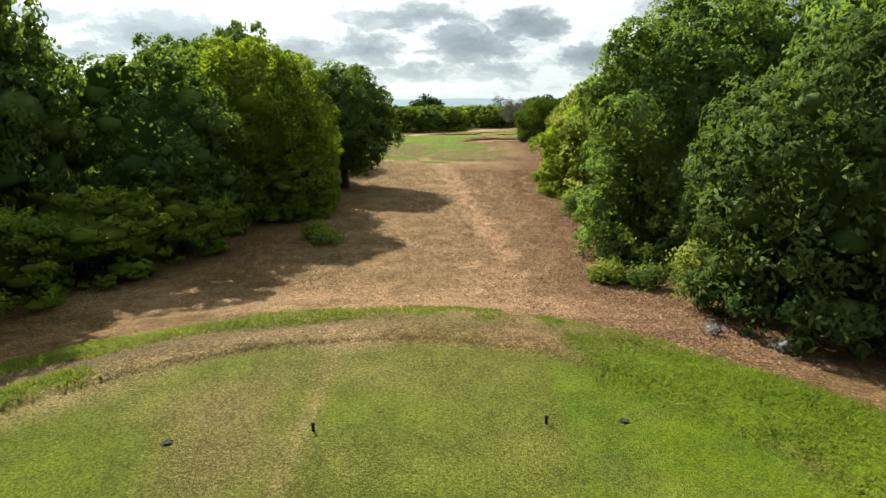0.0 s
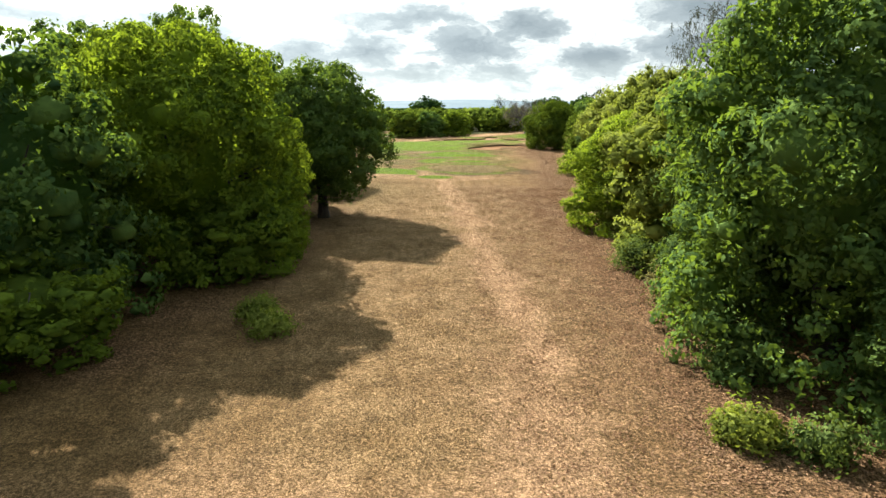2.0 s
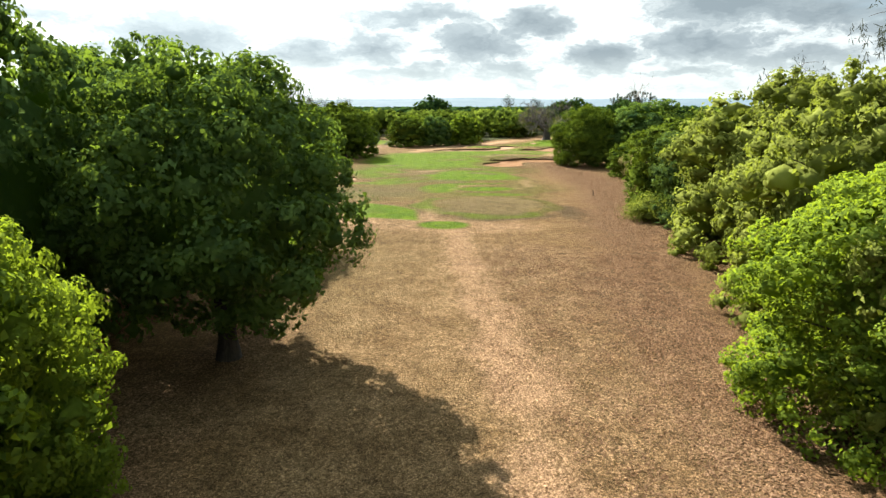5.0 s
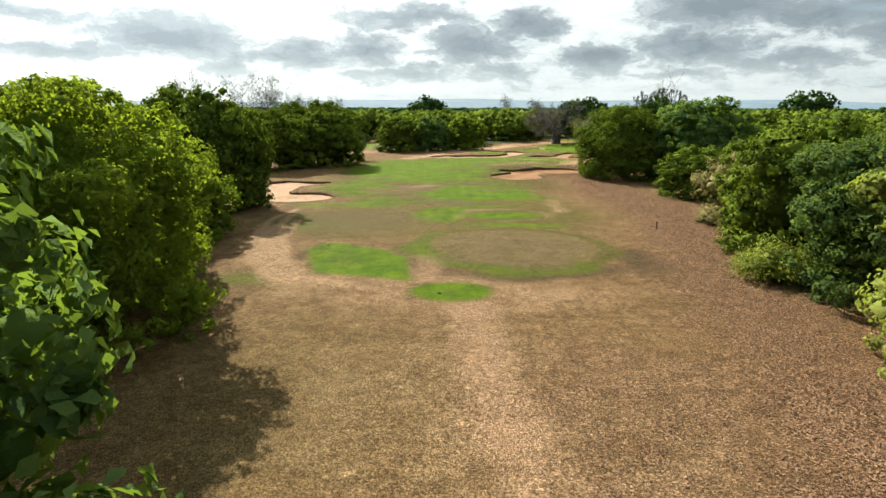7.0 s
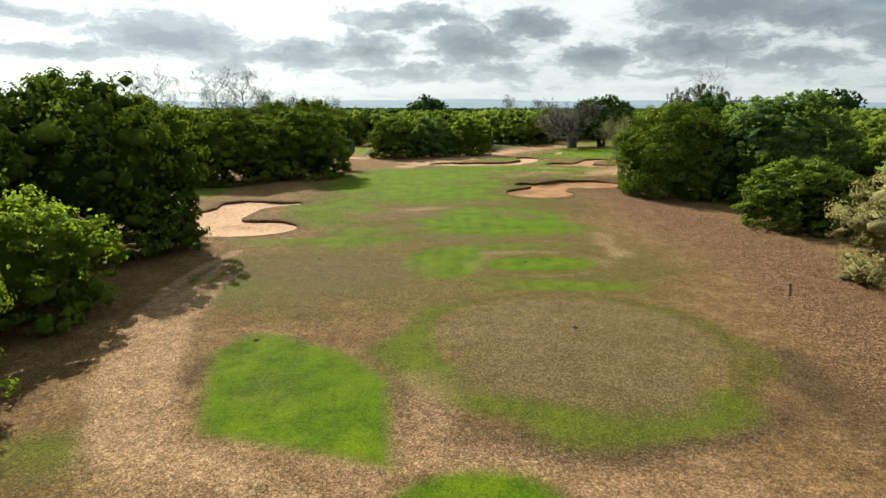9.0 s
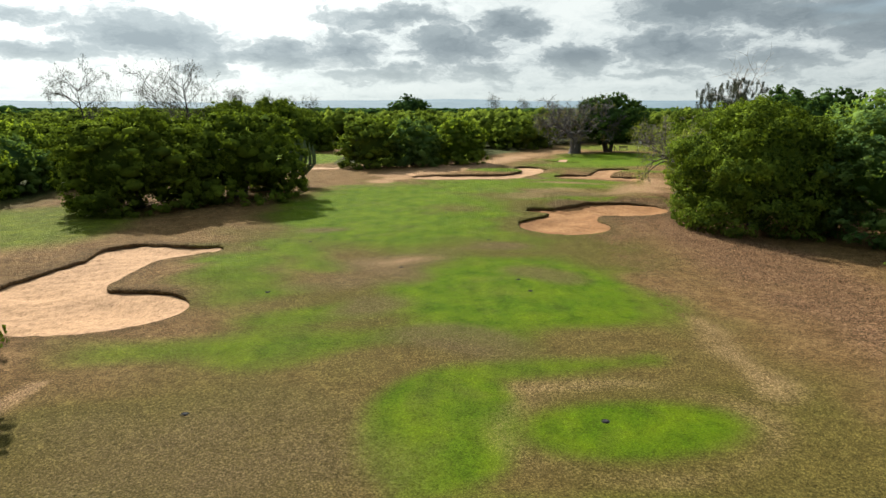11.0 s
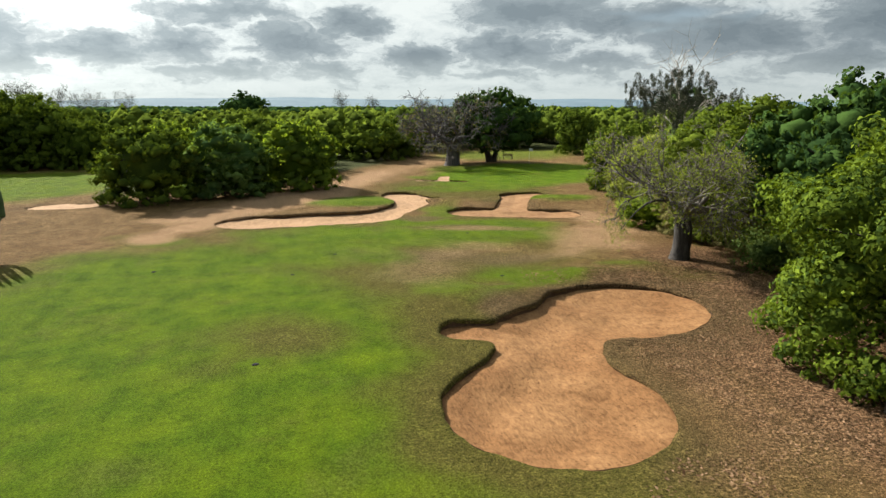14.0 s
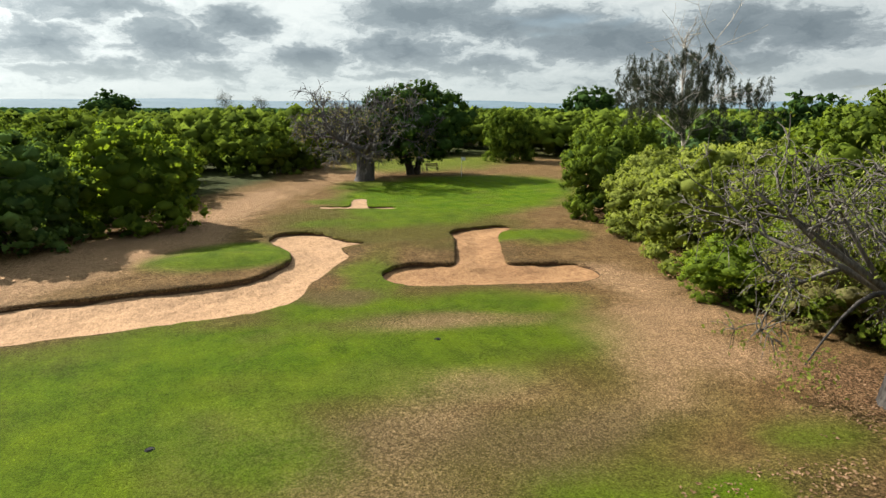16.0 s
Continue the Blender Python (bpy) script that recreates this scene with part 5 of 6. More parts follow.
# ---------------------------------------------------------------- bare and wispy trees
def branching(rng, start, way, length, radius, depth, fan, lift, pieces, tips, sides=6, bend=0.25):
    """A limb that forks again and again; adds tubes to pieces and end points to tips."""
    q = np.linspace(0, 1, 5)[:, None]
    side = unit(rng.standard_normal(3))
    line = start + way * length * q + side * length * bend * 0.3 * np.sin(q * 3.0) + np.array([0, 0, lift * length]) * q * q
    pieces.append(tube(line, radius * np.linspace(1, 0.55, 5), sides))
    end_way = unit(line[-1] - line[-2])
    if depth == 0:
        tips.append((line[-1], end_way))
        return
    for k in range(fan[0]):
        u = rng.uniform(0.45, 1.0) if k else 1.0
        at = line[0] * 0 + np.array([np.interp(u, np.linspace(0, 1, 5), line[:, i]) for i in range(3)])
        w = unit(end_way + 0.75 * rng.standard_normal(3))
        branching(rng, at, w, length * rng.uniform(0.5, 0.8), radius * 0.55, depth - 1, fan[1:], lift, pieces, tips, max(3, sides - 1), bend)


def baobab(label, x, y, seed, h, r, girth, leafmat, sprays, per, leaf_l, barkmat, twigmat, droop=None, rise=1.0):
    rng = np.random.default_rng(seed)
    t = thing("baobab_tree", label, "tree", stand(x, y), "baobab trees by the green")
    t_h = h * 0.36
    q = np.linspace(0, 1, 9)
    line = np.stack([0.15 * np.sin(q * 3), 0.1 * q, q * t_h - 0.15], 1)
    part("trunk", np_mesh("trunk", *tube(line, girth * np.array([1.25, 1.08, 1.0, 0.98, 0.97, 0.95, 0.9, 0.8, 0.55]), 18, 0.03, rng), True), barkmat, t, "fat smooth grey trunk")
    pieces, tips = [], []
    for k in range(9):
        a = k * 2.4 + rng.uniform(-0.3, 0.3)
        up = rng.uniform(0.25, 1.1)
        way = unit(np.array([np.cos(a), np.sin(a), up * rise]))
        z0 = t_h * rng.uniform(0.72, 0.98)
        pieces = []
        branching(rng, np.array([np.cos(a) * girth * 0.5, np.sin(a) * girth * 0.5, z0]), way, r * 0.50, girth * 0.30, 3, (4, 4, 4), 0.06, pieces, tips)
        for p, w in tips[len(tips) - 64:]:
            for _ in range(5):
                way2 = unit(w + 0.9 * rng.standard_normal(3)) * rng.uniform(0.35, 0.95) * r / 5.5
                bow = np.array([0, 0, -0.12]) * r / 5.5
                pieces.append(tube(np.array([p, p + way2 * 0.5 - bow * 0.4, p + way2 + bow]), girth * np.array([0.034, 0.026, 0.012]), 3))
        v, f = joined(pieces)
        v[:, 2] = np.clip(v[:, 2], 0.5, None)
        part("limb", np_mesh("limb", v, f, True), twigmat, t, "bare grey limb with many twigs")
    if droop:
        q = np.linspace(0, 1, 8)[:, None]
        line = np.array([-0.2, 0, t_h]) * (1 - q) + np.array(droop) * q + np.array([0, 0, 0.9]) * np.sin(q * 3.14)
        part("limb", np_mesh("limb", *tube(line, 0.10 * np.linspace(1, 0.15, 8), 6), True), barkmat, t, "low limb drooping to one side")
        tips += [(line[-1] + 0.14 * rng.standard_normal(3) * np.array([1, 1, 1.8]), line[-1] - line[-2]) for _ in range(5)]
    ends = np.array([p for p, w in tips])
    pick = rng.choice(len(ends), sprays)
    if droop:
        pick[:5] = np.arange(len(ends) - 5, len(ends))
    idx = np.repeat(np.arange(sprays), per)
    at = ends[pick][idx] + 0.32 * rng.standard_normal((len(idx), 3))
    at[:, 2] = np.maximum(at[:, 2], 0.5)
    L = leaf_l * rng.uniform(0.6, 1.3, len(idx))
    lv = leaves(rng, at, rng.standard_normal((len(idx), 3)) + np.array([0, 0, -0.4]), np.array([0, 0, 1]) + 0.6 * rng.standard_normal((len(idx), 3)), L, L * 0.5)
    part("crown", np_mesh("crown", *lv), leafmat, t, "thin scatter of leaves at the twig ends")
    return t


def wispy_tree(label, x, y, seed, h, r, trunkmat, lean=0.0, needles=3200, bare_top=0.0, group="wispy trees", coarse=1.0):
    rng = np.random.default_rng(seed)
    t = thing("casuarina_tree", label, "tree", stand(x, y), group)
    q = np.linspace(0, 1, 10)
    line = np.stack([lean * (1 - q) ** 1.5 + 0.25 * np.sin(q * 5), 0.2 * np.sin(q * 4 + 1), q * h * 0.97 - 0.1], 1)
    part("trunk", np_mesh("trunk", *tube(line, 0.20 * (h / 12) * np.linspace(1.15, 0.18, 10), 8), True), trunkmat, t)
    pieces, tips = [], []
    for k in range(16):
        u = rng.uniform(0.40, 0.98)
        at = np.array([np.interp(u, q, line[:, i]) for i in range(3)])
        a = rng.uniform(0, 6.28)
        way = unit(np.array([np.cos(a), np.sin(a), rng.uniform(0.5, 1.3)]))
        pieces = []
        branching(rng, at, way, r * rng.uniform(0.45, 0.75), 0.055, 2, (4, 3), 0.02, pieces, tips, 4)
        part("branch", np_mesh("branch", *joined(pieces), True), trunkmat, t)
    ends = np.array([p for p, w in tips])
    if bare_top:
        ends = ends[ends[:, 2] < h * (1 - bare_top)]
    # needles along strands that hang from the twig ends
    idx = rng.integers(0, 3 * len(ends), needles)
    hang = (rng.uniform(0.3, 1.25, 3 * len(ends)) * coarse)[idx] * rng.random(needles)
    sway = (0.28 * coarse * rng.standard_normal((3 * len(ends), 3)))[idx]
    at = ends[idx % len(ends)] + sway * np.array([1, 1, 0.6]) + 0.05 * coarse * rng.standard_normal((needles, 3)) + hang[:, None] * np.array([0, 0, -1.0])
    L = rng.uniform(0.16, 0.42, needles) * coarse
    lv = leaves(rng, at, np.array([0, 0, -0.8]) + 0.42 * rng.standard_normal((needles, 3)), rng.standard_normal((needles, 3)), L, np.full(needles, 0.038 * coarse ** 1.2))
    part("foliage", np_mesh("foliage", *lv), LEAF_NEEDLE, t, "drooping grey-green needle sprays")
    return t


baobab("large baobab with a fat grey trunk and nearly bare twigs", 23.2, 188.0, 301, 9.8, 7.0, 0.92, LEAF_DRY, 300, 7, 0.26, BARK_GREY, BARK_DUSK, None, 0.75)
baobab("baobab with pale bare twigs and yellow-green leaf tufts", 20.1, 135.0, 302, 7.4, 4.4, 0.46, LEAF_LIME, 560, 20, 0.13, BARK_BROWN, BARK_TWIG, (-3.3, 0.4, 1.55), 0.8)
wispy_tree("tall wispy tree with a pale leaning trunk and dead top branches", 37.0, 160.0, 311, 11.4, 4.6, BARK_PALE, 1.2, 18000, 0.02)
wispy_tree("wispy grey-green tree rising behind the hedge", 22.6, 61.0, 312, 12.0, 3.6, BARK_GREY, 0.3, 4200)
wispy_tree("wispy grey-green tree rising behind the hedge", 20.0, 57.6, 313, 12.6, 4.0, BARK_GREY, -0.3, 6000)
wispy_tree("wispy grey-green tree rising behind the hedge", 17.6, 68.5, 314, 8.8, 2.6, BARK, 0.4, 1300)
wispy_tree("wispy grey-green tree rising behind the woods", -34.0, 168.0, 315, 12.0, 4.5, BARK, 0.2)
wispy_tree("wispy grey-green tree rising behind the woods", -41.0, 176.0, 316, 10.6, 4.5, BARK, 0.2)
wispy_tree("wispy grey-green tree rising behind the woods", -50.0, 172.0, 317, 10.8, 4.5, BARK, 0.2)
wispy_tree("bare wispy tree rising above the dark trees", 17.6, 19.5, 320, 12.2, 3.6, BARK, 0.3, 900)

DEEP = leafy_tree("broadleaf_tree", "dense dark tree beside the baobab, shading the green", "tree", stand(29.6, 190.5, 0), 331, 9.8, 6.3, 1.1, LEAF_DEEP, 360, 16, 44, 0.56, 0.30, 0.2, 3, 0.30, inner=0.1, core=0.76)
SPREAD = leafy_tree("broadleaf_tree", "wide spreading dark green tree with open shade under it", "tree", stand(-18.2, 135.2, 0), 332, 7.5, 6.0, 0.5, LEAF_MID, 380, 26, 50, 0.52, 0.24, 0.16, 2, 0.25, group="trees along the fairway", inner=0.1, core=0.72)
PALE = leafy_tree("broadleaf_tree", "pale yellow-green leafy tree in the hedge by the green", "tree", stand(27.8, 147.0, 0), 333, 5.9, 4.2, 0.1, LEAF_LIME, 340, 28, 48, 0.46, 0.22, 0.14, 3, 0.16, group="trees along the fairway", inner=0.1, core=0.72)
again(DEEP, 25.8, 130.6, 70, 0.76, 0.92, "dense dark green tree in the shade behind the baobab")
again(PALE, 30.8, 153.5, 140, 0.95, 0.86)
again(PALE, 28.6, 141.6, 250, 0.92, 0.84)
again(THICK, 24.4, 139.6, 60, 0.55, 0.55)
again(THICK, 26.2, 135.6, 200, 0.7, 0.6)
again(BUSH, 23.8, 143.4, 20, 0.55, 0.5)
again(SPREAD, 32.0, 160.0, 60, 0.62, 0.84)
again(DOME, 21.4, 104.8, 0, 0.72, 0.56)
again(BIG, 26.6, 128.0, 250, 0.9, 0.64)
again(SPREAD, 48.5, 202.0, 200, 0.62, 0.95)
again(BUSH, -17.4, 141.2, 90, 0.6, 0.62)
again(DOME, -29.5, 199.0, 20, 1.25, 1.15)
again(DOME, -37.0, 195.0, 130, 1.2, 1.1)
again(SPREAD, -22.0, 195.5, 260, 0.6, 0.82)

# ---------------------------------------------------------------- woods
WOOD = [leafy_tree("woodland_tree", "rounded green woodland tree", "tree", stand(*xy), 340 + k, 6.5, 4.0, 0.0, (LEAF_MID, LEAF_BLUE, LEAF_FRESH)[k], 190, 14, 44, 0.54, 0.26, 0.19, 2, 0.16, 0.2, "trees at the edge of the woods", 0.06, 0.76)
        for k, xy in enumerate(((-9.6, 163.6), (-3.6, 166.0), (2.6, 168.8)))]


def plant_woods():
    rng = np.random.default_rng(77)
    near, far = [], []
    for gy in np.arange(2, 300, 7.2):
        for gx in np.arange(-110, 150, 7.2):
            x, y = gx + rng.uniform(-2.4, 2.4), gy + rng.uniform(-2.4, 2.4)
            if in_woods(x, y) < 3 or abs(math.atan2(x - 2, max(y + 12, 1))) > radians(66):
                continue
            gap = min(math.hypot(x - px, y - py) for px, py in ((0, 20), (-1, 60), (-2, 90), (1, 112), (4, 127)))
            (near if gap < 70 else far).append((x, y))
    near.sort(key=lambda p: in_woods(*p) + 0.12 * min(math.hypot(p[0] - px, p[1] - py) for px, py in ((-2, 90), (4, 127))))
    far += near[80:]
    for x, y in near[:80]:
        s = rng.uniform(0.8, 1.1)
        copy_thing(WOOD[int(rng.integers(0, 3))], stand(x, y, rng.uniform(0, 360), s, s * rng.uniform(0.80, 1.05)))
    return far


def build_far_woods(places):
    rng = np.random.default_rng(78)
    kinds = [foliage(np.random.default_rng(400 + k), 72, 9, 6.2, 4.4, 0.3, 20, 0.72, 0.38, 0.28, 0.2, 0.02, 0.08, 0.82) for k in range(5)]
    light = [foliage(np.random.default_rng(420 + k), 34, 3, 6.2, 4.6, 0.8, 9, 1.1, 0.45, 0.32, 0.2, 0.02, 0.12, 0.92) for k in range(4)]
    pieces, turned = [], []
    for x, y in places:
        v, f, nor = light[int(rng.integers(0, 4))] if y > 205 or in_woods(x, y) > 24 and y < 140 or abs(x) > 70 else kinds[int(rng.integers(0, 5))]
        a, s = rng.uniform(0, 6.28), rng.uniform(0.75, 1.2)
        c, d = np.cos(a) * s, np.sin(a) * s
        w = np.stack([v[:, 0] * c - v[:, 1] * d + x, v[:, 0] * d + v[:, 1] * c + y, v[:, 2] * s * rng.uniform(0.85, 1.05)], 1)
        pieces.append((w, f))
        turned.append(np.stack([nor[:, 0] * c - nor[:, 1] * d, nor[:, 0] * d + nor[:, 1] * c, nor[:, 2] * s], 1) / s)
    part_ob = part("woodland", np_mesh("woodland", *joined(pieces), True, None, np.concatenate(turned)), LEAF_MID)
    tagged(part_ob, "dense green woodland canopy beyond the fairway", "woods", "", "stuff")
    # the tree tops that run on to the horizon
    n = 7000
    d = 290 * np.exp(rng.random(n) * np.log(2700 / 290))
    a = rng.uniform(radians(-62), radians(68), n)
    size = rng.uniform(1.6, 3.4, n) * (0.8 + d / 900)
    at = np.stack([np.sin(a) * d, np.cos(a) * d + 40, 4.6 + 1.1 * rng.standard_normal(n) - size * 0.5], 1)
    lv = lumps(rng, at, size[:, None] * np.array([1.3, 1.3, 0.55]), 1, 0.2)
    tagged(part("far_treetops", np_mesh("far_treetops", *lv, True), LEAF_DEEP), "far green treetops reaching to the hills", "woods", "", "stuff")


build_far_woods(plant_woods())
for fx, fy, fh, fr, seed in ((-12.0, 452.0, 14.5, 12.0, 351), (149.0, 314.0, 15.0, 11.0, 352), (43.5, 155.0, 8.4, 3.2, 353)):
    leafy_tree("emergent_tree", "large dark tree standing above the far woods", "tree", stand(fx, fy), seed, fh, fr, 1.0, LEAF_DEEP, 300, 8, 24, 0.06 * fr + 0.15, 0.5, 0.25, 2, 0.4, core=0.84)
for fx, fy, fh, fr, seed in ((-98.0, 400.0, 14.2, 6.0, 354), (-92.0, 396.0, 13.4, 6.0, 360), (-84.0, 408.0, 11.6, 6.0, 355), (-100.0, 500.0, 11.0, 7.0, 356), (-90.0, 498.0, 10.4, 7.0, 361), (-78.0, 505.0, 10.6, 7.0, 357), (46.0, 520.0, 10.6, 7.0, 358), (72.0, 560.0, 10.2, 7.0, 359)):
    wispy_tree("grey-green feathery tree far off above the woods", fx, fy, seed, fh, fr, BARK, 0.3, 1300, 0.0, "far feathery trees", 2.6)


# ---------------------------------------------------------------- smaller plants and things
def candelabra(label, x, y, seed, h, r, arms):
    rng = np.random.default_rng(seed)
    t = thing("candelabra_euphorbia", label, "succulent tree", stand(x, y))
    q = np.linspace(0, 1, 6)
    part("trunk", np_mesh("trunk", *tube(np.stack([0.08 * np.sin(q * 4), 0 * q, q * h * 0.36 - 0.1], 1), 0.17 * np.linspace(1.3, 0.85, 6), 9, 0.05, rng), True), BARK_BROWN, t)
    for k in range(arms):
        a, u = k * 2.4 + rng.uniform(-0.4, 0.4), math.sqrt((k + 0.5) / arms)
        out = r * u
        z0, z1 = h * (0.22 + 0.12 * rng.random()), h * (1.0 - 0.22 * u * u) * rng.uniform(0.88, 1.0)
        p = np.linspace(0, 1, 9)
        bow = np.minimum(1, (p / 0.5)) ** 0.8 * out
        line = np.stack([np.cos(a) * bow, np.sin(a) * bow, z0 + (z1 - z0) * p ** 1.35], 1)
        v, f = tube(line, 0.085 * np.array([0.7, 1, 1, 1, 1, 1, 0.95, 0.8, 0.25]), 8)
        # ribs: every second edge stands proud
        ring = v.reshape(9, 8, 3)
        mid_line = ring.mean(1, keepdims=True)
        ring[:, ::2] = mid_line + (ring[:, ::2] - mid_line) * 1.35
        part("arm", np_mesh("arm", ring.reshape(-1, 3), f), LEAF_CACTUS, t)
    return t


candelabra("candelabra-shaped succulent tree with upright green arms", -14.3, 143.6, 501, 4.9, 1.45, 26)


def low_plant(name, label, x, y, seed, h, r, leafmat, puffs, per, leaf_l, leaf_w, group=""):
    """A low shrub: a few stems and small puffs of leaves."""
    rng = np.random.default_rng(seed)
    t = thing(name, label, "shrub", stand(x, y), group)
    for k in range(5):
        a = rng.uniform(0, 6.28)
        q = np.linspace(0, 1, 4)
        line = np.stack([np.cos(a) * r * 0.7 * q, np.sin(a) * r * 0.7 * q, h * 0.75 * q - 0.03], 1)
        part("stem", np_mesh("stem", *tube(line, 0.02 * np.linspace(1.2, 0.4, 4), 5), True), BARK_BROWN, t)
    v, f, nor = foliage(rng, puffs, per, h, r, 0.05, 9, 0.26 * r + 0.05, leaf_l, leaf_w, 0.1, 0.1, 0.20 * r, 0.35 if leaf_w > 0.03 else 0.0)
    part("foliage", np_mesh("foliage", v, f, True, None, nor), leafmat, t)
    return t


low_plant("shrub", "small bright green shrub alone on dry grass", -6.4, 30.8, 511, 0.75, 0.55, LEAF_LIME, 40, 30, 0.14, 0.06)
low_plant("shrub", "small bright green shrub alone on dry grass", -5.6, 29.7, 519, 0.6, 0.6, LEAF_LIME, 40, 30, 0.14, 0.06)
low_plant("shrub", "pale shrub at the foot of the hedge", 7.6, 22.8, 512, 0.7, 0.6, LEAF_PALE, 40, 30, 0.15, 0.06, "shrubs at the hedge foot")
low_plant("shrub", "yellow-green shrub at the foot of the hedge", 6.4, 23.4, 513, 0.6, 0.6, LEAF_LIME, 50, 40, 0.15, 0.06, "shrubs at the hedge foot")
low_plant("shrub", "pale shrub at the foot of the hedge", 8.9, 20.4, 514, 2.4, 0.9, LEAF_LIME, 60, 40, 0.16, 0.07, "shrubs at the hedge foot")
low_plant("shrub", "pale shrub at the foot of the hedge", 8.1, 27.0, 515, 1.3, 1.0, LEAF_PALE, 70, 40, 0.15, 0.06, "shrubs at the hedge foot")
low_plant("shrub", "pale shrub at the foot of the hedge", 8.6, 37.5, 516, 1.3, 1.1, LEAF_PALE, 70, 40, 0.15, 0.06, "shrubs at the hedge foot")
low_plant("shrub", "pale shrub at the foot of the hedge", 8.6, 33.0, 517, 1.3, 1.1, LEAF_DRY, 70, 40, 0.15, 0.06, "shrubs at the hedge foot")
low_plant("shrub", "green shrub before the trees", 13.8, 77.2, 518, 1.4, 1.3, LEAF_LIME, 70, 40, 0.16, 0.06, "shrubs at the hedge foot")
low_plant("shrub", "green shrub under the baobab", 22.6, 131.6, 520, 1.9, 1.5, LEAF_PALE, 70, 40, 0.16, 0.07, "shrubs at the hedge foot")
for px, py, seed in ((7.7, 16.7, 531), (9.1, 15.6, 532)):
    low_plant("spiky_plant", "silvery white spiky plant on dry leaves", px, py, seed, 0.36, 0.30, LEAF_WHITE, 7, 8, 0.24, 0.010, "silvery plants")


def ring_mesh(profile, sides=14):
    """A turned solid from (radius, height) pairs."""
    a = np.linspace(0, 2 * np.pi, sides, endpoint=False)
    v = np.concatenate([np.stack([r * np.cos(a), r * np.sin(a), np.full(sides, h)], 1) for r, h in profile])
    k = len(profile)
    i, j = np.meshgrid(np.arange(k - 1), np.arange(sides), indexing="ij")
    f = np.stack([i * sides + j, i * sides + (j + 1) % sides, (i + 1) * sides + (j + 1) % sides, (i + 1) * sides + j], -1).reshape(-1, 4)
    return np_mesh("turned", v, f, False)


def sprinkler(x, y):
    t = thing("sprinkler_head", "dark round sprinkler head sunk in the turf", "sprinkler", stand(x, y), "sprinklers in the turf")
    housing = part("housing", ring_mesh(((0.0, 0.0), (0.11, 0.0), (0.11, 0.02), (0.10, 0.032), (0.085, 0.02), (0.0, 0.02))), DARK, t)
    part("cap", ring_mesh(((0.07, 0.01), (0.07, 0.036), (0.06, 0.044), (0.0, 0.044))), DARK, housing)


for sx, sy in ((-4.84, 9.94), (3.43, 10.76), (-8.0, 84.1), (2.8, 85.1), (2.4, 95.5), (2.3, 106.4), (-8.8, 107.0), (1.6, 117.3), (-0.6, 126.4), (2.06, 108.3), (-8.84, 117.2),
               (-3.27, 110.7), (0.85, 137.0), (-5.5, 139.35), (10.2, 134.3), (11.5, 143.9), (3.16, 140.6), (-8.26, 96.2), (-1.6, 74.9)):
    sprinkler(sx, sy)


def tee_marker(x, y):
    t = thing("tee_marker", "small dark tee marker post standing on the turf", "tee marker", stand(x, y), "tee markers")
    post = part("post", ring_mesh(((0.0, -0.05), (0.032, -0.05), (0.028, 0.11), (0.025, 0.14))), DARK, t)
    part("cap", ring_mesh(((0.0, 0.135), (0.034, 0.135), (0.038, 0.16), (0.026, 0.185), (0.0, 0.19))), DARK, post)


tee_marker(-2.36, 10.38)
tee_marker(1.94, 10.67)


def stake(x, y, h, lean):
    t = thing("marker_stake", "dark wooden distance stake in the rough", "stake", stand(x, y) @ pose(0, 0, 0, lean, lean * 0.6, 20), "stakes in the rough")
    bm = bmesh.new()
    bmesh.ops.create_cube(bm, size=1.0, matrix=Matrix.Translation((0, 0, h / 2 - 0.1)) @ Matrix.Diagonal((0.075, 0.075, h + 0.2, 1)))
    bmesh.ops.bevel(bm, geom=bm.edges[:], offset=0.012, segments=1, affect="EDGES")
    post = part("post", bm, TIMBER, t)
    part("head", ring_mesh(((0.0, h), (0.05, h), (0.05, h + 0.05), (0.0, h + 0.08)), 8), DARK, post)


for kx, ky, kh, kl in ((-15.2, 98.0, 0.6, 2), (12.6, 89.4, 0.45, -4), (15.2, 120.0, 0.6, 2), (14.9, 119.2, 0.85, 1)):
    stake(kx, ky, kh, kl)


def flagstick(x, y):
    t = thing("flagstick", "thin pale flagstick standing on the green", "flagstick", stand(x, y))
    pole = part("pole", ring_mesh(((0.0, 0.0), (0.016, 0.0), (0.013, 2.1), (0.0, 2.12)), 8), WHITE, t)
    gx, gz = np.meshgrid(np.linspace(0.015, 0.46, 7), np.linspace(1.72, 2.08, 4))
    v = np.stack([gx.ravel(), 0.04 * np.sin(gx.ravel() * 14), gz.ravel() - 0.1 * gx.ravel()], 1)
    back = v + np.array([0, 0.006, 0])
    f = grid_faces(7, 4)
    part("flag", np_mesh("flag", np.concatenate([v, back]), np.concatenate([f, f[:, ::-1] + len(v)])), WHITE, pole)


flagstick(33.9, 187.4)


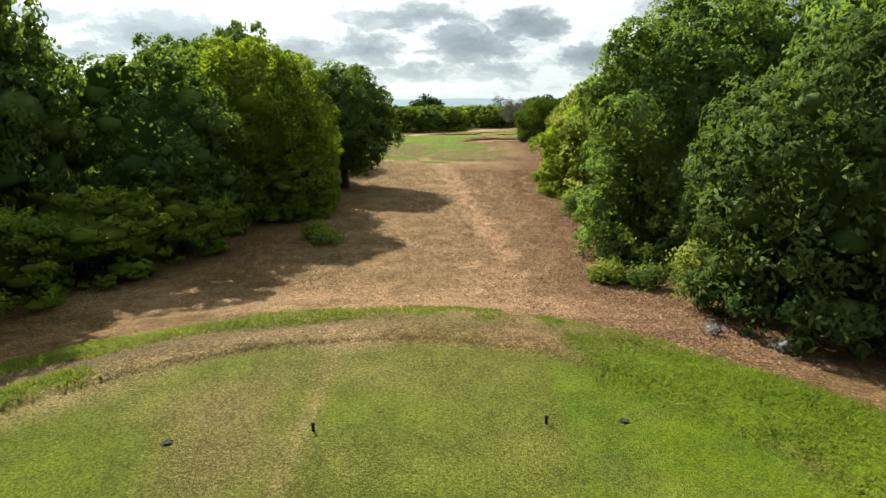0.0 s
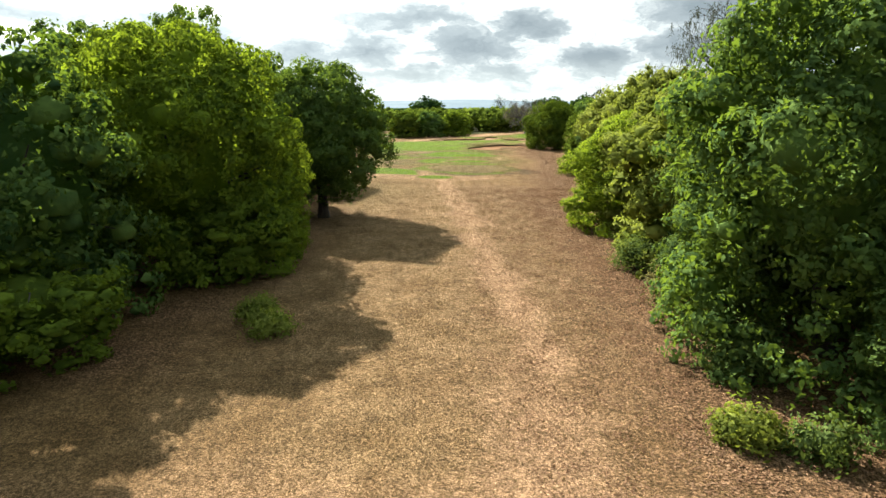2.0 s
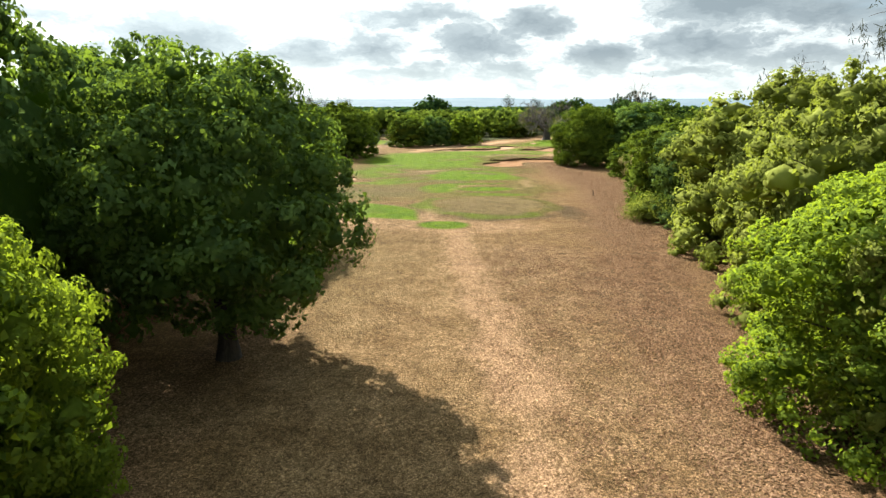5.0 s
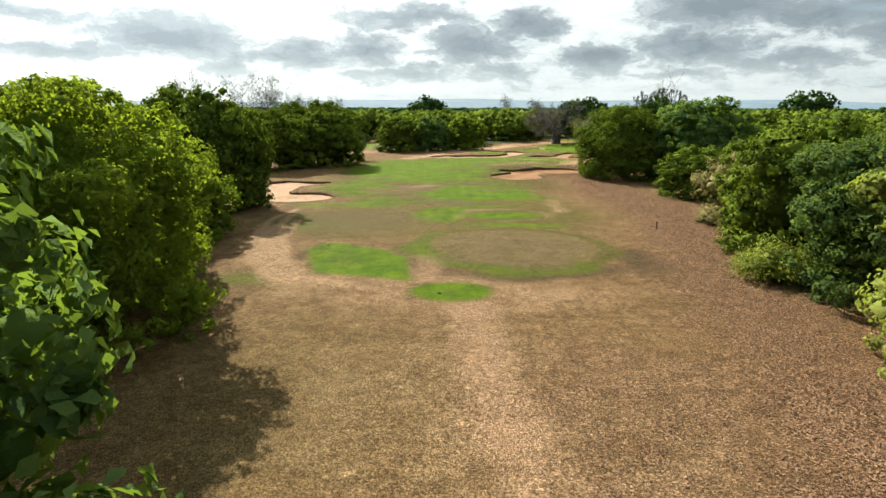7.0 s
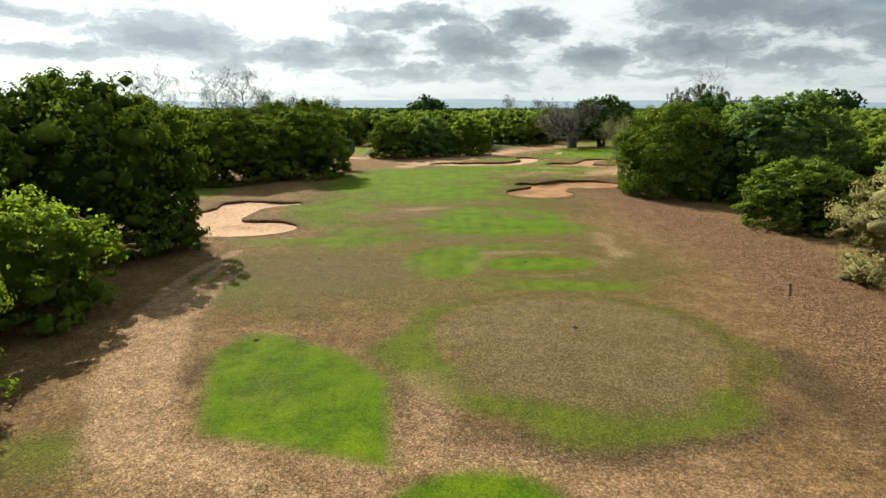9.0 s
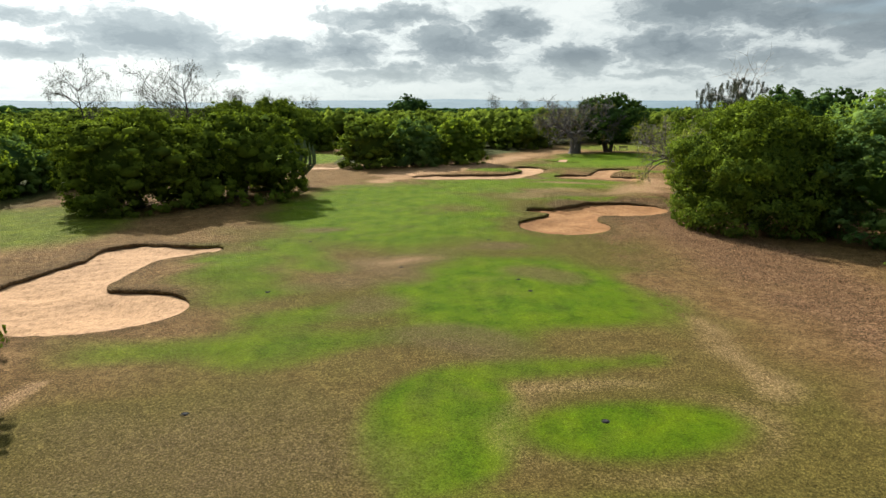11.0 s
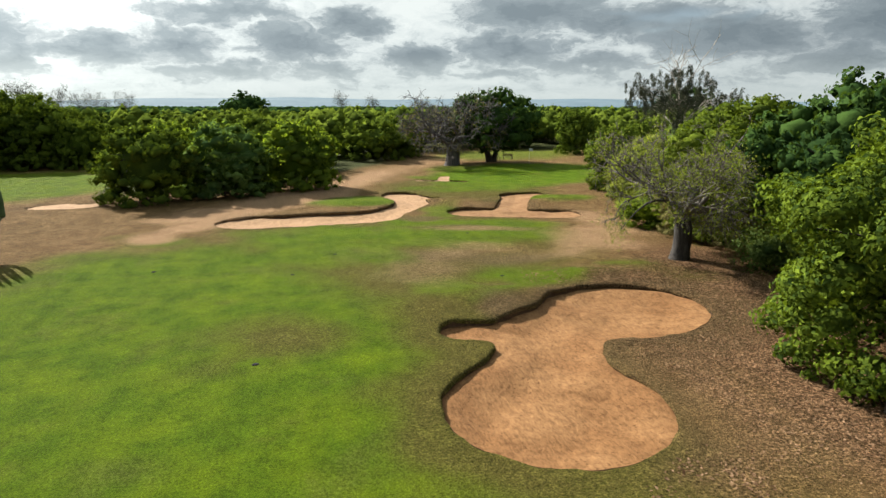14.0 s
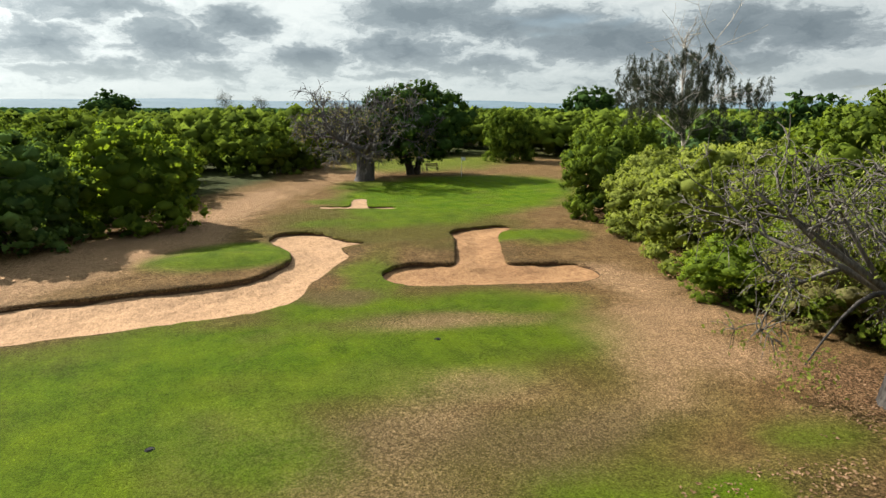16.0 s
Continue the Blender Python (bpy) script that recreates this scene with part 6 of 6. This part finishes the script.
def bench(x, y, turn):
    t = thing("bench", "dark wooden bench in the shade under the tree", "bench", stand(x, y, turn), "benches by the green")

    def slab(name, sx, sy, sz, px, py, pz):
        bm = bmesh.new()
        bmesh.ops.create_cube(bm, size=1.0, matrix=Matrix.Translation((px, py, pz)) @ Matrix.Diagonal((sx, sy, sz, 1)))
        bmesh.ops.bevel(bm, geom=bm.edges[:], offset=0.008, segments=1, affect="EDGES")
        part(name, bm, TIMBER, t)

    for k in range(3):
        slab("seat_slat", 1.5, 0.12, 0.035, 0, -0.16 + 0.15 * k, 0.44)
    for k in range(2):
        slab("back_slat", 1.5, 0.03, 0.12, 0, 0.26, 0.62 + 0.17 * k)
    for px in (-0.62, 0.62):
        slab("leg", 0.07, 0.07, 0.44, px, -0.18, 0.21)
        slab("rear_leg", 0.07, 0.07, 0.88, px, 0.22, 0.43)


bench(31.4, 193.6, 25)
bench(33.6, 194.6, -10)


# ---------------------------------------------------------------- grass, fallen leaves and twigs
def scatter(name, label, category, seed, n, x0, x1, y0, y1, kind, mat, length, width, upright, floor=0.25):
    """Loose blades or leaves over a stretch of the plan, thickest where the cover `kind` is."""
    rng = np.random.default_rng(seed)
    x, y = rng.uniform(x0, x1, n * 3), rng.uniform(y0, y1, n * 3)
    c = ground_cover(x, y)
    keep = (c[kind] * np.clip(0.72 + 0.5 * smooth_noise(x, y, 0.9, seed), 0.1, 1.0) > rng.uniform(floor, 1, n * 3)) & (all_bunkers(x, y) > 0.4)
    x, y = x[keep][:n], y[keep][:n]
    m = len(x)
    at = np.stack([x, y, ground_height(x, y) + (0.0 if upright > 0.5 else 0.012)], 1)
    along = rng.standard_normal((m, 3)) * np.array([1, 1, 0.2]) + np.array([0, 0, 1.0]) * upright * rng.uniform(0.3, 2.0, m)[:, None]
    across = np.array([0, 0, 1.0]) * (1 - upright) + rng.standard_normal((m, 3)) * (0.35 + 0.65 * upright)
    L = length * rng.uniform(0.5, 1.4, m)
    v, f = leaves(rng, at, along, across, L, width * rng.uniform(0.6, 1.3, m))
    v[:, 2] = np.maximum(v[:, 2], np.repeat(at[:, 2], 4))
    tagged(part(name, np_mesh(name, v, f), mat), label, category, "", "stuff")


scatter("fallen_leaves", "dry brown leaves lying along the hedge", "leaf litter", 601, 60000, 0.5, 11.0, 14.0, 66.0, "litter", STRAWLEAF, 0.085, 0.05, 0.0)
scatter("fallen_leaves", "dry brown leaves lying in the rough", "leaf litter", 602, 36000, 7.0, 21.0, 62.0, 137.0, "litter", STRAWLEAF, 0.095, 0.055, 0.0)
scatter("rough_grass", "uneven bright green grass round the tee", "grass", 603, 60000, -14.0, 12.0, 7.0, 19.0, "rough", GRASSLEAF, 0.11, 0.026, 0.85, 0.1)
scatter("dry_grass", "tufts of straw-coloured dry grass", "grass", 604, 60000, -9.0, 9.0, 19.0, 76.0, "straw", DRYBLADE, 0.10, 0.026, 0.7, 0.0)
